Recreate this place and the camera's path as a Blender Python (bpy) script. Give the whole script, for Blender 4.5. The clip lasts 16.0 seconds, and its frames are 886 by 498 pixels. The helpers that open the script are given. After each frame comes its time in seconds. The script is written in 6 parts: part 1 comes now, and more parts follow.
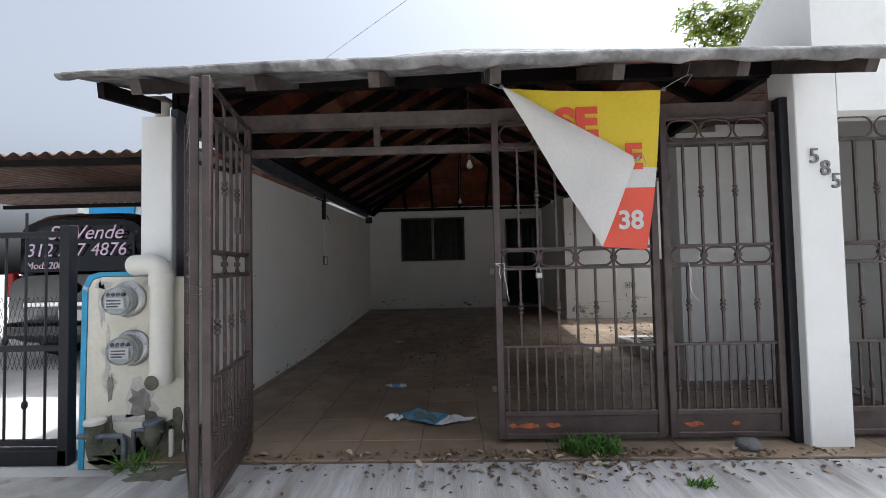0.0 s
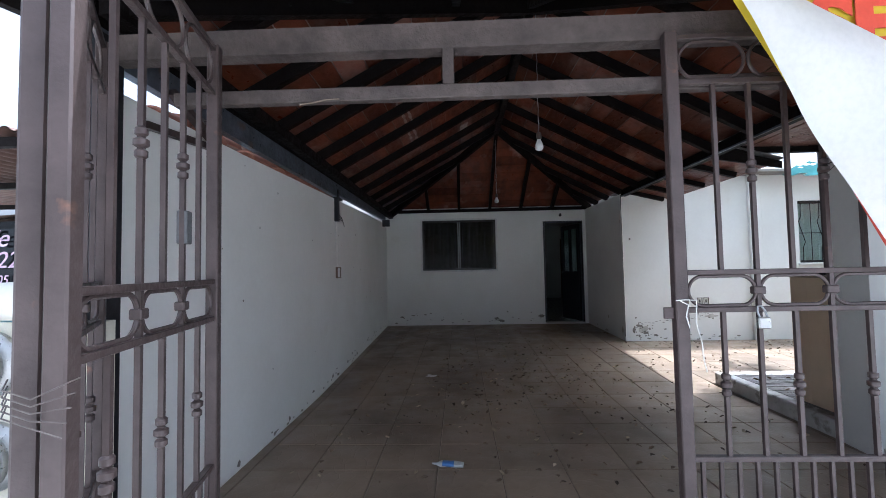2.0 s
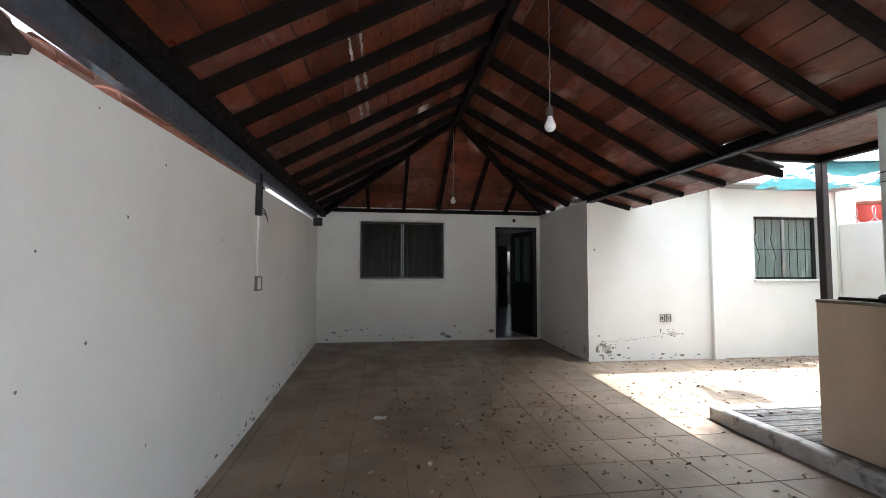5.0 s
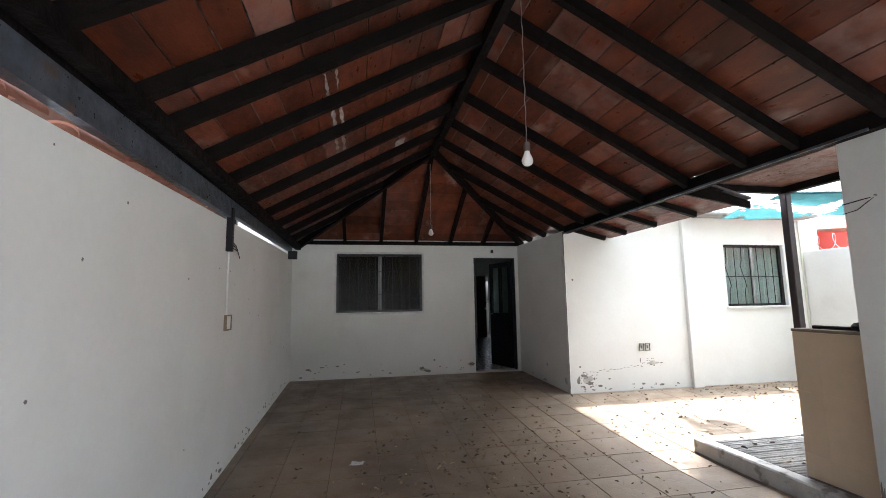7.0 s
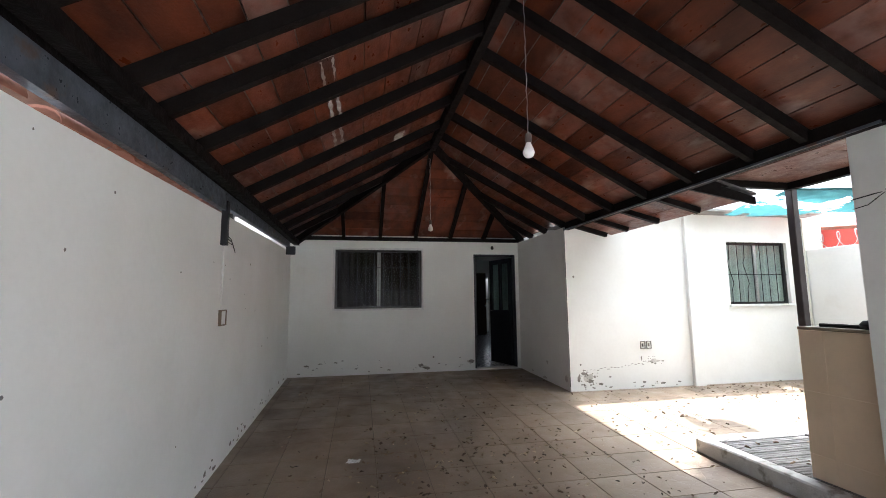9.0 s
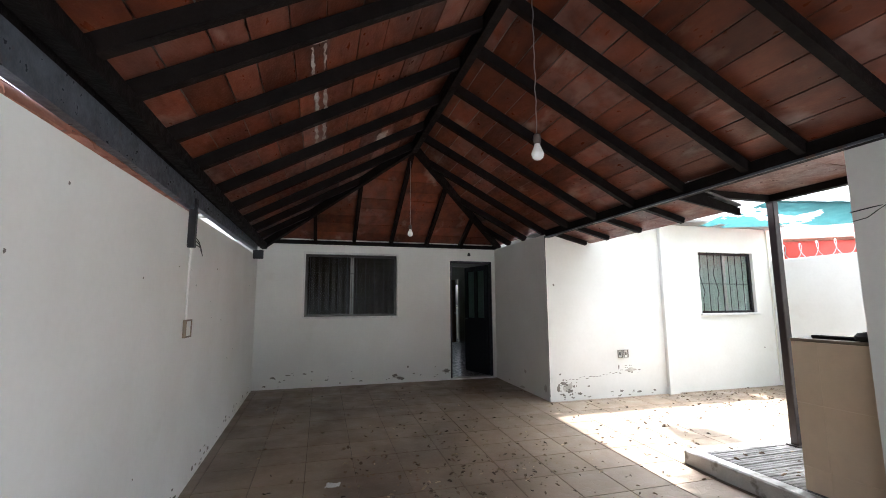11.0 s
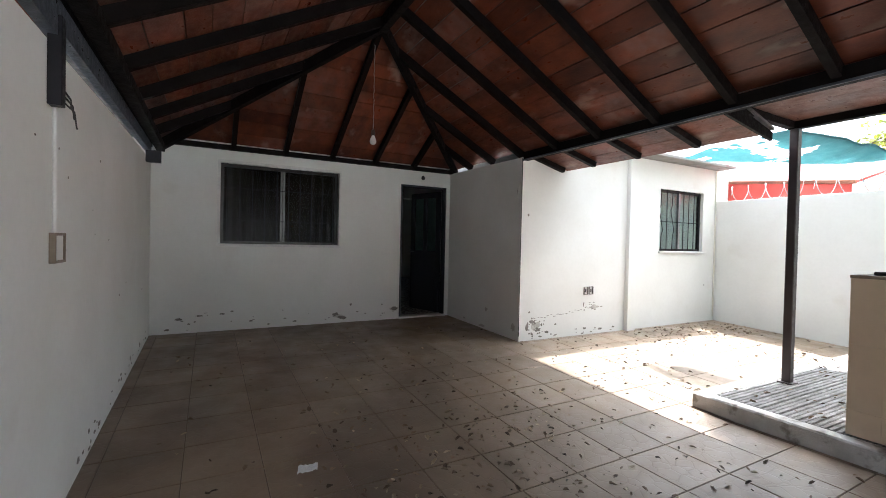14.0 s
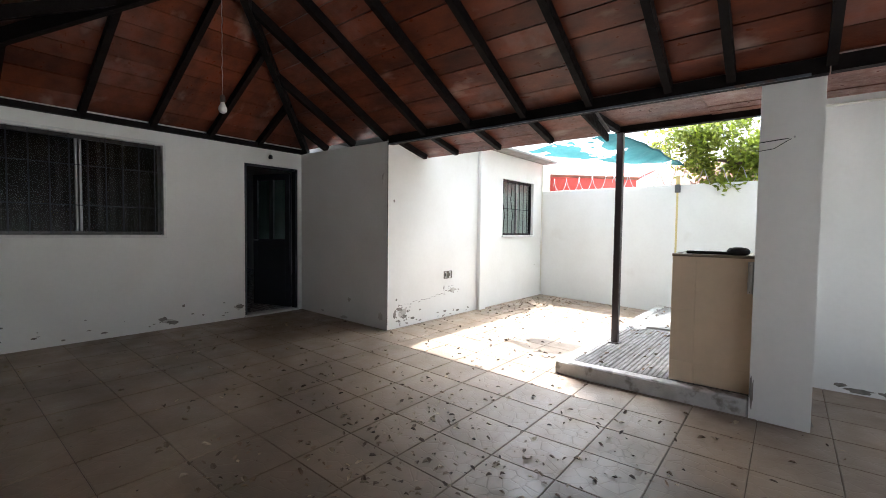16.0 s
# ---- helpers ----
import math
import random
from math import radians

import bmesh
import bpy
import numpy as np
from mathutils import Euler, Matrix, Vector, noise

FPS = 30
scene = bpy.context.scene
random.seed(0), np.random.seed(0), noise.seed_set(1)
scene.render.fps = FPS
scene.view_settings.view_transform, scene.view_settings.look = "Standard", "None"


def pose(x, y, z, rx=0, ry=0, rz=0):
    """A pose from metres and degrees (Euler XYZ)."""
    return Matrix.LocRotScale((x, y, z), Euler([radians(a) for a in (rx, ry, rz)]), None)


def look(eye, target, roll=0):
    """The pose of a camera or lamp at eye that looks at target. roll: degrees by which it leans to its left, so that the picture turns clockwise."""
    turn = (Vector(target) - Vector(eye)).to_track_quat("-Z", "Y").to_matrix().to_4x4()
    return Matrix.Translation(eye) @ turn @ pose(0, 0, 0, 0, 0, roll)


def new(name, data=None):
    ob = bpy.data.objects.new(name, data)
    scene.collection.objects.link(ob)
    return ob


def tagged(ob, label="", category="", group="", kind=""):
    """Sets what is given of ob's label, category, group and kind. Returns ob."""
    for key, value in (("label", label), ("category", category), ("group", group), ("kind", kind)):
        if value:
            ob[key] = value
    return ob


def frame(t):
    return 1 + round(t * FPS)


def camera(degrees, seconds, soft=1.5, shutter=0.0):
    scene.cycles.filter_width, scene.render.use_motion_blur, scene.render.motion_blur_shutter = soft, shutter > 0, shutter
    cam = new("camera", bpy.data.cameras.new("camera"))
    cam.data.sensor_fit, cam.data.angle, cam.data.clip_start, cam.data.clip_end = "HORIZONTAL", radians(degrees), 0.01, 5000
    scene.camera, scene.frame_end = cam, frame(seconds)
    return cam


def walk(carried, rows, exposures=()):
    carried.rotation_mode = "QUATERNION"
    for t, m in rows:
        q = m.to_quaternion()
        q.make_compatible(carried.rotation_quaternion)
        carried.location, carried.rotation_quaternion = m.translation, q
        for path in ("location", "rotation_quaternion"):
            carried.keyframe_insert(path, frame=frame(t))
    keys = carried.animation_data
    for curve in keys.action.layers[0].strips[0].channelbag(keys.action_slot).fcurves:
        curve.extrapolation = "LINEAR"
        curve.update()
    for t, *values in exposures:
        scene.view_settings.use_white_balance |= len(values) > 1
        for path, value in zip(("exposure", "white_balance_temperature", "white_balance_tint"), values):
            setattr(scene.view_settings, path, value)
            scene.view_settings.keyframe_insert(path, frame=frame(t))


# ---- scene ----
cam = camera(91.5, 16.0, 0.9)
PATH = [
    (0, (0.157, -0.06, 1.009), (0.108, 1.938, 1.081), -1.2),
    (0.5, (-0.044, 0.314, 1.046), (-0.141, 2.31, 1.127), -0.9),
    (1, (-0.167, 0.619, 1.088), (-0.262, 2.615, 1.188), -0.9),
    (1.5, (-0.235, 0.96, 1.134), (-0.334, 2.954, 1.245), -1.1),
    (2, (-0.323, 1.257, 1.13), (-0.398, 3.253, 1.222), -1.1),
    (2.5, (-0.446, 1.488, 1.146), (-0.441, 3.487, 1.214), -1.5),
    (3, (-0.503, 1.737, 1.143), (-0.471, 3.736, 1.21), -1.3),
    (3.5, (-0.547, 1.915, 1.134), (-0.507, 3.913, 1.199), -0.4),
    (4, (-0.609, 2.099, 1.156), (-0.484, 4.094, 1.218), 0.2),
    (6.5, (-0.68, 2.357, 1.263), (-0.316, 4.312, 1.486), -0.8),
    (7, (-0.663, 2.364, 1.262), (-0.288, 4.314, 1.504), -0.9),
    (7.5, (-0.651, 2.383, 1.256), (-0.266, 4.33, 1.507), -1.0),
    (8, (-0.638, 2.404, 1.254), (-0.208, 4.342, 1.503), -1.2),
    (8.5, (-0.637, 2.422, 1.248), (-0.206, 4.36, 1.485), -1.0),
    (9, (-0.637, 2.435, 1.249), (-0.264, 4.386, 1.479), -0.6),
    (9.5, (-0.646, 2.454, 1.264), (-0.305, 4.406, 1.533), -0.2),
    (12, (-0.894, 2.956, 1.28), (-0.234, 4.832, 1.491), -0.3),
    (12.5, (-0.907, 3.135, 1.223), (-0.239, 5.018, 1.298), 0.3),
    (13, (-1.025, 3.406, 1.191), (-0.267, 5.256, 1.237), 1.2),
    (13.5, (-1.153, 3.648, 1.175), (-0.332, 5.472, 1.169), 1.2),
    (14, (-1.194, 3.91, 1.173), (-0.239, 5.667, 1.143), 1.3),
    (14.5, (-1.271, 4.113, 1.175), (-0.189, 5.795, 1.125), 1.1),
    (15, (-1.38, 4.27, 1.194), (-0.08, 5.789, 1.13), 0.9),
    (15.5, (-1.441, 4.35, 1.182), (0.004, 5.731, 1.108), 0.6),
    (16, (-1.454, 4.379, 1.186), (0.107, 5.627, 1.101), 0.7),
]
# stops, kelvin and tint of the camera's automatic exposure
EXPOSURES = [(0.0, 0.07, 5800, 10), (1.0, 0.4, 5350, 10), (1.5, 0.73, 5150, 10), (2.0, 1.15, 5200, 10), (2.5, 1.68, 5500, 9), (3.0, 2.03, 5700, 9), (3.5, 1.98, 5750, 9), (4.2, 1.88, 5750, 9), (6.5, 1.98, 5750, 9), (9.0, 2.11, 5750, 9), (12.0, 2.13, 5750, 9), (13.0, 2.03, 5750, 9), (14.5, 1.93, 5750, 9), (16.0, 1.93, 5750, 9)]
walk(cam, [(t, look(eye, target, roll)) for t, eye, target, roll in PATH], EXPOSURES)

# ---- world, sun and sky ----
SUN_WAY = Vector((-0.46, -0.14, -1.0)).normalized()   # the way the sunlight travels
world = bpy.data.worlds.new("sky")
scene.world = world
world.use_nodes = True
wn = world.node_tree.nodes
sky = wn.new("ShaderNodeTexSky")
sky.sky_type, sky.sun_disc = "NISHITA", False
sky.sun_elevation = math.asin(-SUN_WAY.z)
sky.sun_rotation = math.atan2(-SUN_WAY.x, -SUN_WAY.y)
sky.air_density, sky.dust_density, sky.ozone_density = 1.0, 9.0, 1.0
haze = wn.new("ShaderNodeHueSaturation")      # thin white haze over the blue
haze.inputs["Saturation"].default_value, haze.inputs["Value"].default_value = 0.22, 1.65
world.node_tree.links.new(sky.outputs[0], haze.inputs["Color"])
world.node_tree.links.new(haze.outputs[0], wn["Background"].inputs[0])
wn["Background"].inputs[1].default_value = 0.15
sun = new("sun", bpy.data.lights.new("sun", "SUN"))
sun.data.energy, sun.data.angle, sun.data.color = 5.0, radians(0.6), (1.0, 0.95, 0.87)
sun.matrix_world = look((0, 0, 20), Vector((0, 0, 20)) + SUN_WAY)


# ---- mesh helpers ----
class Mesh:
    """Collects vertices and faces of one mesh."""

    def __init__(self):
        self.v, self.f = [], []

    def add(self, verts, faces):
        n = len(self.v)
        self.v += [tuple(p) for p in verts]
        self.f += [tuple(n + i for i in f) for f in faces]
        return self

    def box(self, x0, x1, y0, y1, z0, z1, c=0.0):
        """An upright box; c: the width of the chamfer on all its edges."""
        if c <= 0:
            v = [(x, y, z) for z in (z0, z1) for y in (y0, y1) for x in (x0, x1)]
            return self.add(v, [(0, 2, 3, 1), (4, 5, 7, 6), (0, 1, 5, 4), (2, 6, 7, 3), (0, 4, 6, 2), (1, 3, 7, 5)])
        lo, hi = (x0, y0, z0), (x1, y1, z1)
        idx, v = {}, []
        for cx in (0, 1):
            for cy in (0, 1):
                for cz in (0, 1):
                    k = (cx, cy, cz)
                    for ax in range(3):
                        p = [(hi[i] - c if k[i] else lo[i] + c) for i in range(3)]
                        p[ax] = hi[ax] if k[ax] else lo[ax]
                        idx[k, ax] = len(v)
                        v.append(tuple(p))
        f = []

        def face(keys):
            pts = [Vector(v[idx[k]]) for k in keys]
            mid = sum(pts, Vector()) / len(pts)
            nrm = (pts[1] - pts[0]).cross(pts[2] - pts[0])
            out = mid - Vector([(a + b) / 2 for a, b in zip(lo, hi)])
            keys = keys if nrm.dot(out) > 0 else keys[::-1]
            f.append(tuple(idx[k] for k in keys))

        for ax in range(3):
            a, b = [i for i in range(3) if i != ax]
            for s in (0, 1):
                quad = []
                for p, q in ((0, 0), (1, 0), (1, 1), (0, 1)):
                    k = [0, 0, 0]
                    k[ax], k[a], k[b] = s, p, q
                    quad.append((tuple(k), ax))
                face(quad)
            for p in (0, 1):
                for q in (0, 1):
                    k0, k1 = [0, 0, 0], [0, 0, 0]
                    k0[a] = k1[a] = p
                    k0[b] = k1[b] = q
                    k1[ax] = 1
                    face([(tuple(k0), a), (tuple(k1), a), (tuple(k1), b), (tuple(k0), b)])
        for cx in (0, 1):
            for cy in (0, 1):
                for cz in (0, 1):
                    face([((cx, cy, cz), 0), ((cx, cy, cz), 1), ((cx, cy, cz), 2)])
        return self.add(v, f)

    def rod(self, p0, p1, r0, r1=None, n=8, caps=True):
        """A round bar from p0 to p1."""
        r1 = r0 if r1 is None else r1
        p0, p1 = Vector(p0), Vector(p1)
        d = (p1 - p0).normalized()
        a = d.orthogonal().normalized()
        b = d.cross(a)
        ring = [a * math.cos(2 * math.pi * i / n) + b * math.sin(2 * math.pi * i / n) for i in range(n)]
        v = [p0 + r0 * q for q in ring] + [p1 + r1 * q for q in ring]
        f = [(i, (i + 1) % n, n + (i + 1) % n, n + i) for i in range(n)]
        if caps:
            f += [tuple(range(n))[::-1], tuple(range(n, 2 * n))]
        return self.add(v, f)

    def tube(self, pts, r, n=8):
        """A round bar bent along points; r: one radius or one for each point."""
        pts = [Vector(p) for p in pts]
        rs = r if isinstance(r, (list, tuple)) else [r] * len(pts)
        a = (pts[1] - pts[0]).normalized().orthogonal().normalized()
        v = []
        for i, p in enumerate(pts):
            d = (pts[min(i + 1, len(pts) - 1)] - pts[max(i - 1, 0)]).normalized()
            a = (a - d * a.dot(d)).normalized()
            b = d.cross(a)
            v += [p + rs[i] * (a * math.cos(2 * math.pi * k / n) + b * math.sin(2 * math.pi * k / n)) for k in range(n)]
        f = [(i * n + k, i * n + (k + 1) % n, (i + 1) * n + (k + 1) % n, (i + 1) * n + k) for i in range(len(pts) - 1) for k in range(n)]
        f += [tuple(range(n))[::-1], tuple(range((len(pts) - 1) * n, len(pts) * n))]
        return self.add(v, f)

    def beam(self, p0, p1, w, h, up=(0, 0, 1)):
        """A squared timber whose top middle runs from p0 to p1."""
        p0, p1 = Vector(p0), Vector(p1)
        d = (p1 - p0).normalized()
        side = d.cross(Vector(up)).normalized()
        top = side.cross(d).normalized()
        v = []
        for p in (p0, p1):
            v += [p - side * w / 2 - top * h, p + side * w / 2 - top * h, p + side * w / 2, p - side * w / 2]
        return self.add(v, [(0, 1, 2, 3), (4, 7, 6, 5), (0, 4, 5, 1), (1, 5, 6, 2), (2, 6, 7, 3), (3, 7, 4, 0)])

    def prism(self, pts, off):
        """A flat outline thickened by the vector off."""
        n, off = len(pts), Vector(off)
        v = [Vector(p) for p in pts] + [Vector(p) + off for p in pts]
        return self.add(v, [tuple(range(n)), tuple(range(n, 2 * n))[::-1]] + [(i, i + n, (i + 1) % n + n, (i + 1) % n) for i in range(n)])

    def lathe(self, centre, prof, n=16, axis="z"):
        """A turned body: prof holds (radius, height)."""
        v, f = [], []
        for r, hgt in prof:
            for k in range(n):
                c, s = r * math.cos(2 * math.pi * k / n), r * math.sin(2 * math.pi * k / n)
                p = {"z": (c, s, hgt), "y": (c, hgt, s), "x": (hgt, c, s)}[axis]
                v.append(Vector(centre) + Vector(p))
        for i in range(len(prof) - 1):
            for k in range(n):
                f.append((i * n + k, i * n + (k + 1) % n, (i + 1) * n + (k + 1) % n, (i + 1) * n + k))
        f += [tuple(range(n))[::-1], tuple(range((len(prof) - 1) * n, len(prof) * n))]
        return self.add(v, f)

    def grid(self, fn, nu, nv):
        """A sheet fn(u, v) with u, v from 0 to 1."""
        v = [fn(i / nu, j / nv) for j in range(nv + 1) for i in range(nu + 1)]
        w = nu + 1
        return self.add(v, [(j * w + i, j * w + i + 1, (j + 1) * w + i + 1, (j + 1) * w + i) for j in range(nv) for i in range(nu)])

    def data(self, name, material, smooth=False):
        me = bpy.data.meshes.new(name)
        me.from_pydata(self.v, [], self.f)
        bm = bmesh.new()
        bm.from_mesh(me)
        bmesh.ops.recalc_face_normals(bm, faces=bm.faces)
        bm.to_mesh(me)
        bm.free()
        if material:
            me.materials.append(material)
        if smooth:
            me.polygons.foreach_set("use_smooth", [True] * len(me.polygons))
            me.set_sharp_from_angle(angle=radians(40))
        me.update()
        return me


def part(name, m, material, parent=None, label="", smooth=False):
    """One mesh object, under a thing or a part if parent is given."""
    ob = new(name, m.data(name, material, smooth))
    if parent is not None:
        ob.parent = parent
        ob.matrix_parent_inverse = parent.matrix_world.inverted()
    return tagged(ob, label)


def thing(name, label, category, group="", at=(0, 0, 0), kind=""):
    """An Empty that holds the parts of one thing."""
    ob = new(name)
    ob.location = at
    ob.empty_display_size = 0.1
    bpy.context.view_layer.update()
    return tagged(ob, label, category, group, kind)


def solid(name, m, material, label="", category="", group="", kind="", smooth=False):
    return tagged(part(name, m, material, None, "", smooth), label, category, group, kind)


def lettering(text, size, material, parent, m, depth=0.002, name="lettering", shear=0.0, bold=0.0):
    """Raised letters as a mesh under parent; m: the pose of the text's middle, which faces its own +z."""
    cu = bpy.data.curves.new(name, "FONT")
    cu.body, cu.size, cu.extrude, cu.shear, cu.align_x, cu.align_y = text, size, depth, shear, "CENTER", "CENTER"
    cu.offset = bold
    tmp = new("tmp_letters", cu)
    bpy.context.view_layer.update()
    me = bpy.data.meshes.new_from_object(tmp.evaluated_get(bpy.context.evaluated_depsgraph_get()))
    bpy.data.objects.remove(tmp)
    me.materials.clear()
    me.materials.append(material)
    me.transform(m)
    ob = new(name, me)
    ob.parent = parent
    ob.matrix_parent_inverse = parent.matrix_world.inverted()
    return ob


# ---- materials ----
def surface(name, base, rough=0.7, metal=0.0, dark=None, scale=3.0, mix=0.5, fine=60.0, fine_mix=0.15, bump=0.2, bump_scale=80.0,
            random_by="", spread=0.12, stains=None, stain_scale=2.0, stain_lo=0.55, stain_hi=0.7, spec=0.4, coat=0.0, stretch=(1, 1, 1)):
    """A painted, stone or wooden surface: base colour mottled with dark at two scales, stains and fine relief."""
    mat = bpy.data.materials.new(name)
    mat.use_nodes = True
    nt = mat.node_tree
    bsdf = nt.nodes["Principled BSDF"]
    link = nt.links.new
    dark = dark or tuple(c * 0.7 for c in base)
    geo = nt.nodes.new("ShaderNodeNewGeometry")
    mapping = nt.nodes.new("ShaderNodeMapping")
    mapping.inputs["Scale"].default_value = stretch
    link(geo.outputs["Position"], mapping.inputs["Vector"])

    def noise_node(sc, detail=6.0):
        n = nt.nodes.new("ShaderNodeTexNoise")
        n.inputs["Scale"].default_value, n.inputs["Detail"].default_value = sc, detail
        link(mapping.outputs[0], n.inputs["Vector"])
        return n.outputs[0]

    def ramp(src, lo, hi, top=1.0):
        r = nt.nodes.new("ShaderNodeMapRange")
        for key, val in zip(("From Min", "From Max", "To Min", "To Max"), (lo, hi, 0.0, top)):
            r.inputs[key].default_value = val
        link(src, r.inputs["Value"])
        return r.outputs[0]

    def blend(fac, a, b):
        mx = nt.nodes.new("ShaderNodeMix")
        mx.data_type = "RGBA"
        link(fac, mx.inputs[0])
        for sock, val in ((mx.inputs[6], a), (mx.inputs[7], b)):
            if isinstance(val, tuple):
                sock.default_value = (*val, 1)
            else:
                link(val, sock)
        return mx.outputs[2]

    col = blend(ramp(noise_node(scale), 0.35, 0.7, mix), base, dark)
    col = blend(ramp(noise_node(fine, 3.0), 0.4, 0.75, fine_mix), col, tuple(c * 0.55 for c in base))
    if stains:
        col = blend(ramp(noise_node(stain_scale, 9.0), stain_lo, stain_hi, 0.85), col, stains)
    if random_by:
        if random_by == "object":
            rnd = nt.nodes.new("ShaderNodeObjectInfo").outputs["Random"]
        else:
            rnd = geo.outputs["Random Per Island"]
        hsv = nt.nodes.new("ShaderNodeHueSaturation")
        link(ramp(rnd, 0.0, 1.0, 2 * spread), nt.nodes.new("ShaderNodeMath").inputs[0])
        add = nt.nodes[-1]
        add.operation = "ADD"
        add.inputs[1].default_value = 1.0 - spread
        link(add.outputs[0], hsv.inputs["Value"])
        link(col, hsv.inputs["Color"])
        col = hsv.outputs[0]
    link(col, bsdf.inputs["Base Color"])
    bsdf.inputs["Roughness"].default_value, bsdf.inputs["Metallic"].default_value = rough, metal
    bsdf.inputs["Specular IOR Level"].default_value = spec
    bsdf.inputs["Coat Weight"].default_value = coat
    rr = ramp(noise_node(scale * 4), 0.3, 0.7, 0.25)
    ra = nt.nodes.new("ShaderNodeMath")
    ra.operation, ra.use_clamp = "ADD", True
    ra.inputs[1].default_value = rough - 0.12
    link(rr, ra.inputs[0])
    link(ra.outputs[0], bsdf.inputs["Roughness"])
    if bump:
        bp = nt.nodes.new("ShaderNodeBump")
        bp.inputs["Strength"].default_value, bp.inputs["Distance"].default_value = bump, 0.01
        link(noise_node(bump_scale, 5.0), bp.inputs["Height"])
        link(bp.outputs[0], bsdf.inputs["Normal"])
    return mat


def bleach_boards(mat, pale, amount):
    """Single boards greyed by old damp, in clusters."""
    nt = mat.node_tree
    link = nt.links.new
    base = nt.nodes["Principled BSDF"].inputs["Base Color"]
    src = base.links[0].from_socket
    geo = nt.nodes.new("ShaderNodeNewGeometry")

    def spread(value, lo, hi, top):
        r = nt.nodes.new("ShaderNodeMapRange")
        for key, val in zip(("From Min", "From Max", "To Min", "To Max"), (lo, hi, 0.0, top)):
            r.inputs[key].default_value = val
        link(value, r.inputs["Value"])
        return r.outputs[0]

    def times(a, b):
        k = nt.nodes.new("ShaderNodeMath")
        k.operation = "MULTIPLY"
        link(a, k.inputs[0])
        link(b, k.inputs[1])
        return k.outputs[0]

    masks = []
    for scale, lo, hi in ((0.8, 0.46, 0.62), (7.0, 0.30, 0.60)):
        n = nt.nodes.new("ShaderNodeTexNoise")
        n.inputs["Scale"].default_value, n.inputs["Detail"].default_value = scale, 4.0
        link(geo.outputs["Position"], n.inputs["Vector"])
        masks.append(spread(n.outputs[0], lo, hi, 1.0))
    fac = times(times(spread(geo.outputs["Random Per Island"], 0.35, 0.95, amount), masks[0]), masks[1])
    mx = nt.nodes.new("ShaderNodeMix")
    mx.data_type = "RGBA"
    link(fac, mx.inputs[0])
    link(src, mx.inputs[6])
    mx.inputs[7].default_value = (*pale, 1)
    link(mx.outputs[2], base)


def see_through(mat, amount):
    """Lets part of the light that falls on a thin sheet come out on its other side."""
    nt = mat.node_tree
    bsdf, out = nt.nodes["Principled BSDF"], nt.nodes["Material Output"]
    tr, mx = nt.nodes.new("ShaderNodeBsdfTranslucent"), nt.nodes.new("ShaderNodeMixShader")
    mx.inputs[0].default_value = amount
    src = bsdf.inputs["Base Color"].links[0].from_socket
    hs = nt.nodes.new("ShaderNodeHueSaturation")
    hs.inputs["Value"].default_value = 1.6
    nt.links.new(src, hs.inputs["Color"])
    nt.links.new(hs.outputs[0], tr.inputs[0])
    nt.links.new(bsdf.outputs[0], mx.inputs[1])
    nt.links.new(tr.outputs[0], mx.inputs[2])
    nt.links.new(mx.outputs[0], out.inputs[0])
    return mat


def glass(name, tint=(0.9, 0.95, 0.95), rough=0.02):
    mat = bpy.data.materials.new(name)
    mat.use_nodes = True
    b = mat.node_tree.nodes["Principled BSDF"]
    b.inputs["Base Color"].default_value = (*tint, 1)
    b.inputs["Transmission Weight"].default_value, b.inputs["Roughness"].default_value, b.inputs["IOR"].default_value = 1.0, rough, 1.45
    return mat


WHITE_WALL = surface("white_wall_paint", (0.78, 0.78, 0.75), 0.75, dark=(0.70, 0.69, 0.65), scale=1.3, mix=0.7, fine=25, fine_mix=0.06, bump=0.10, bump_scale=30,
                     stains=(0.60, 0.57, 0.50), stain_scale=1.6, stain_lo=0.66, stain_hi=0.85)
OLD_PAINT = surface("aged_cream_paint", (0.70, 0.67, 0.56), 0.8, dark=(0.58, 0.55, 0.45), scale=3, mix=0.8, fine=30, bump=0.4, bump_scale=40,
                    stains=(0.36, 0.33, 0.28), stain_scale=4.5, stain_lo=0.6, stain_hi=0.68)
PLASTER = surface("bare_plaster", (0.27, 0.25, 0.22), 0.9, dark=(0.13, 0.12, 0.105), scale=14, mix=0.9, bump=0.6, bump_scale=90)
PLASTER_PALE = surface("peeled_paint_layer", (0.58, 0.56, 0.51), 0.9, dark=(0.40, 0.38, 0.34), scale=18, mix=0.9, bump=0.5, bump_scale=90)
MOSS_AND_HOLLOW = surface("damp_moss_and_dark_hollow", (0.17, 0.16, 0.12), 0.9, dark=(0.06, 0.07, 0.04), scale=9, mix=1.0, bump=0.6)
TIMBER = surface("dark_stained_timber", (0.012, 0.0095, 0.0088), 0.6, dark=(0.007, 0.006, 0.006), spec=0.06, scale=5, mix=0.9, fine=90, fine_mix=0.4, bump=0.35, bump_scale=60, stretch=(1, 1, 1))
TIMBER_WORN = surface("worn_brown_timber", (0.10, 0.078, 0.068), 0.7, dark=(0.045, 0.035, 0.032), scale=6, mix=1.0, fine=70, fine_mix=0.4, bump=0.35)
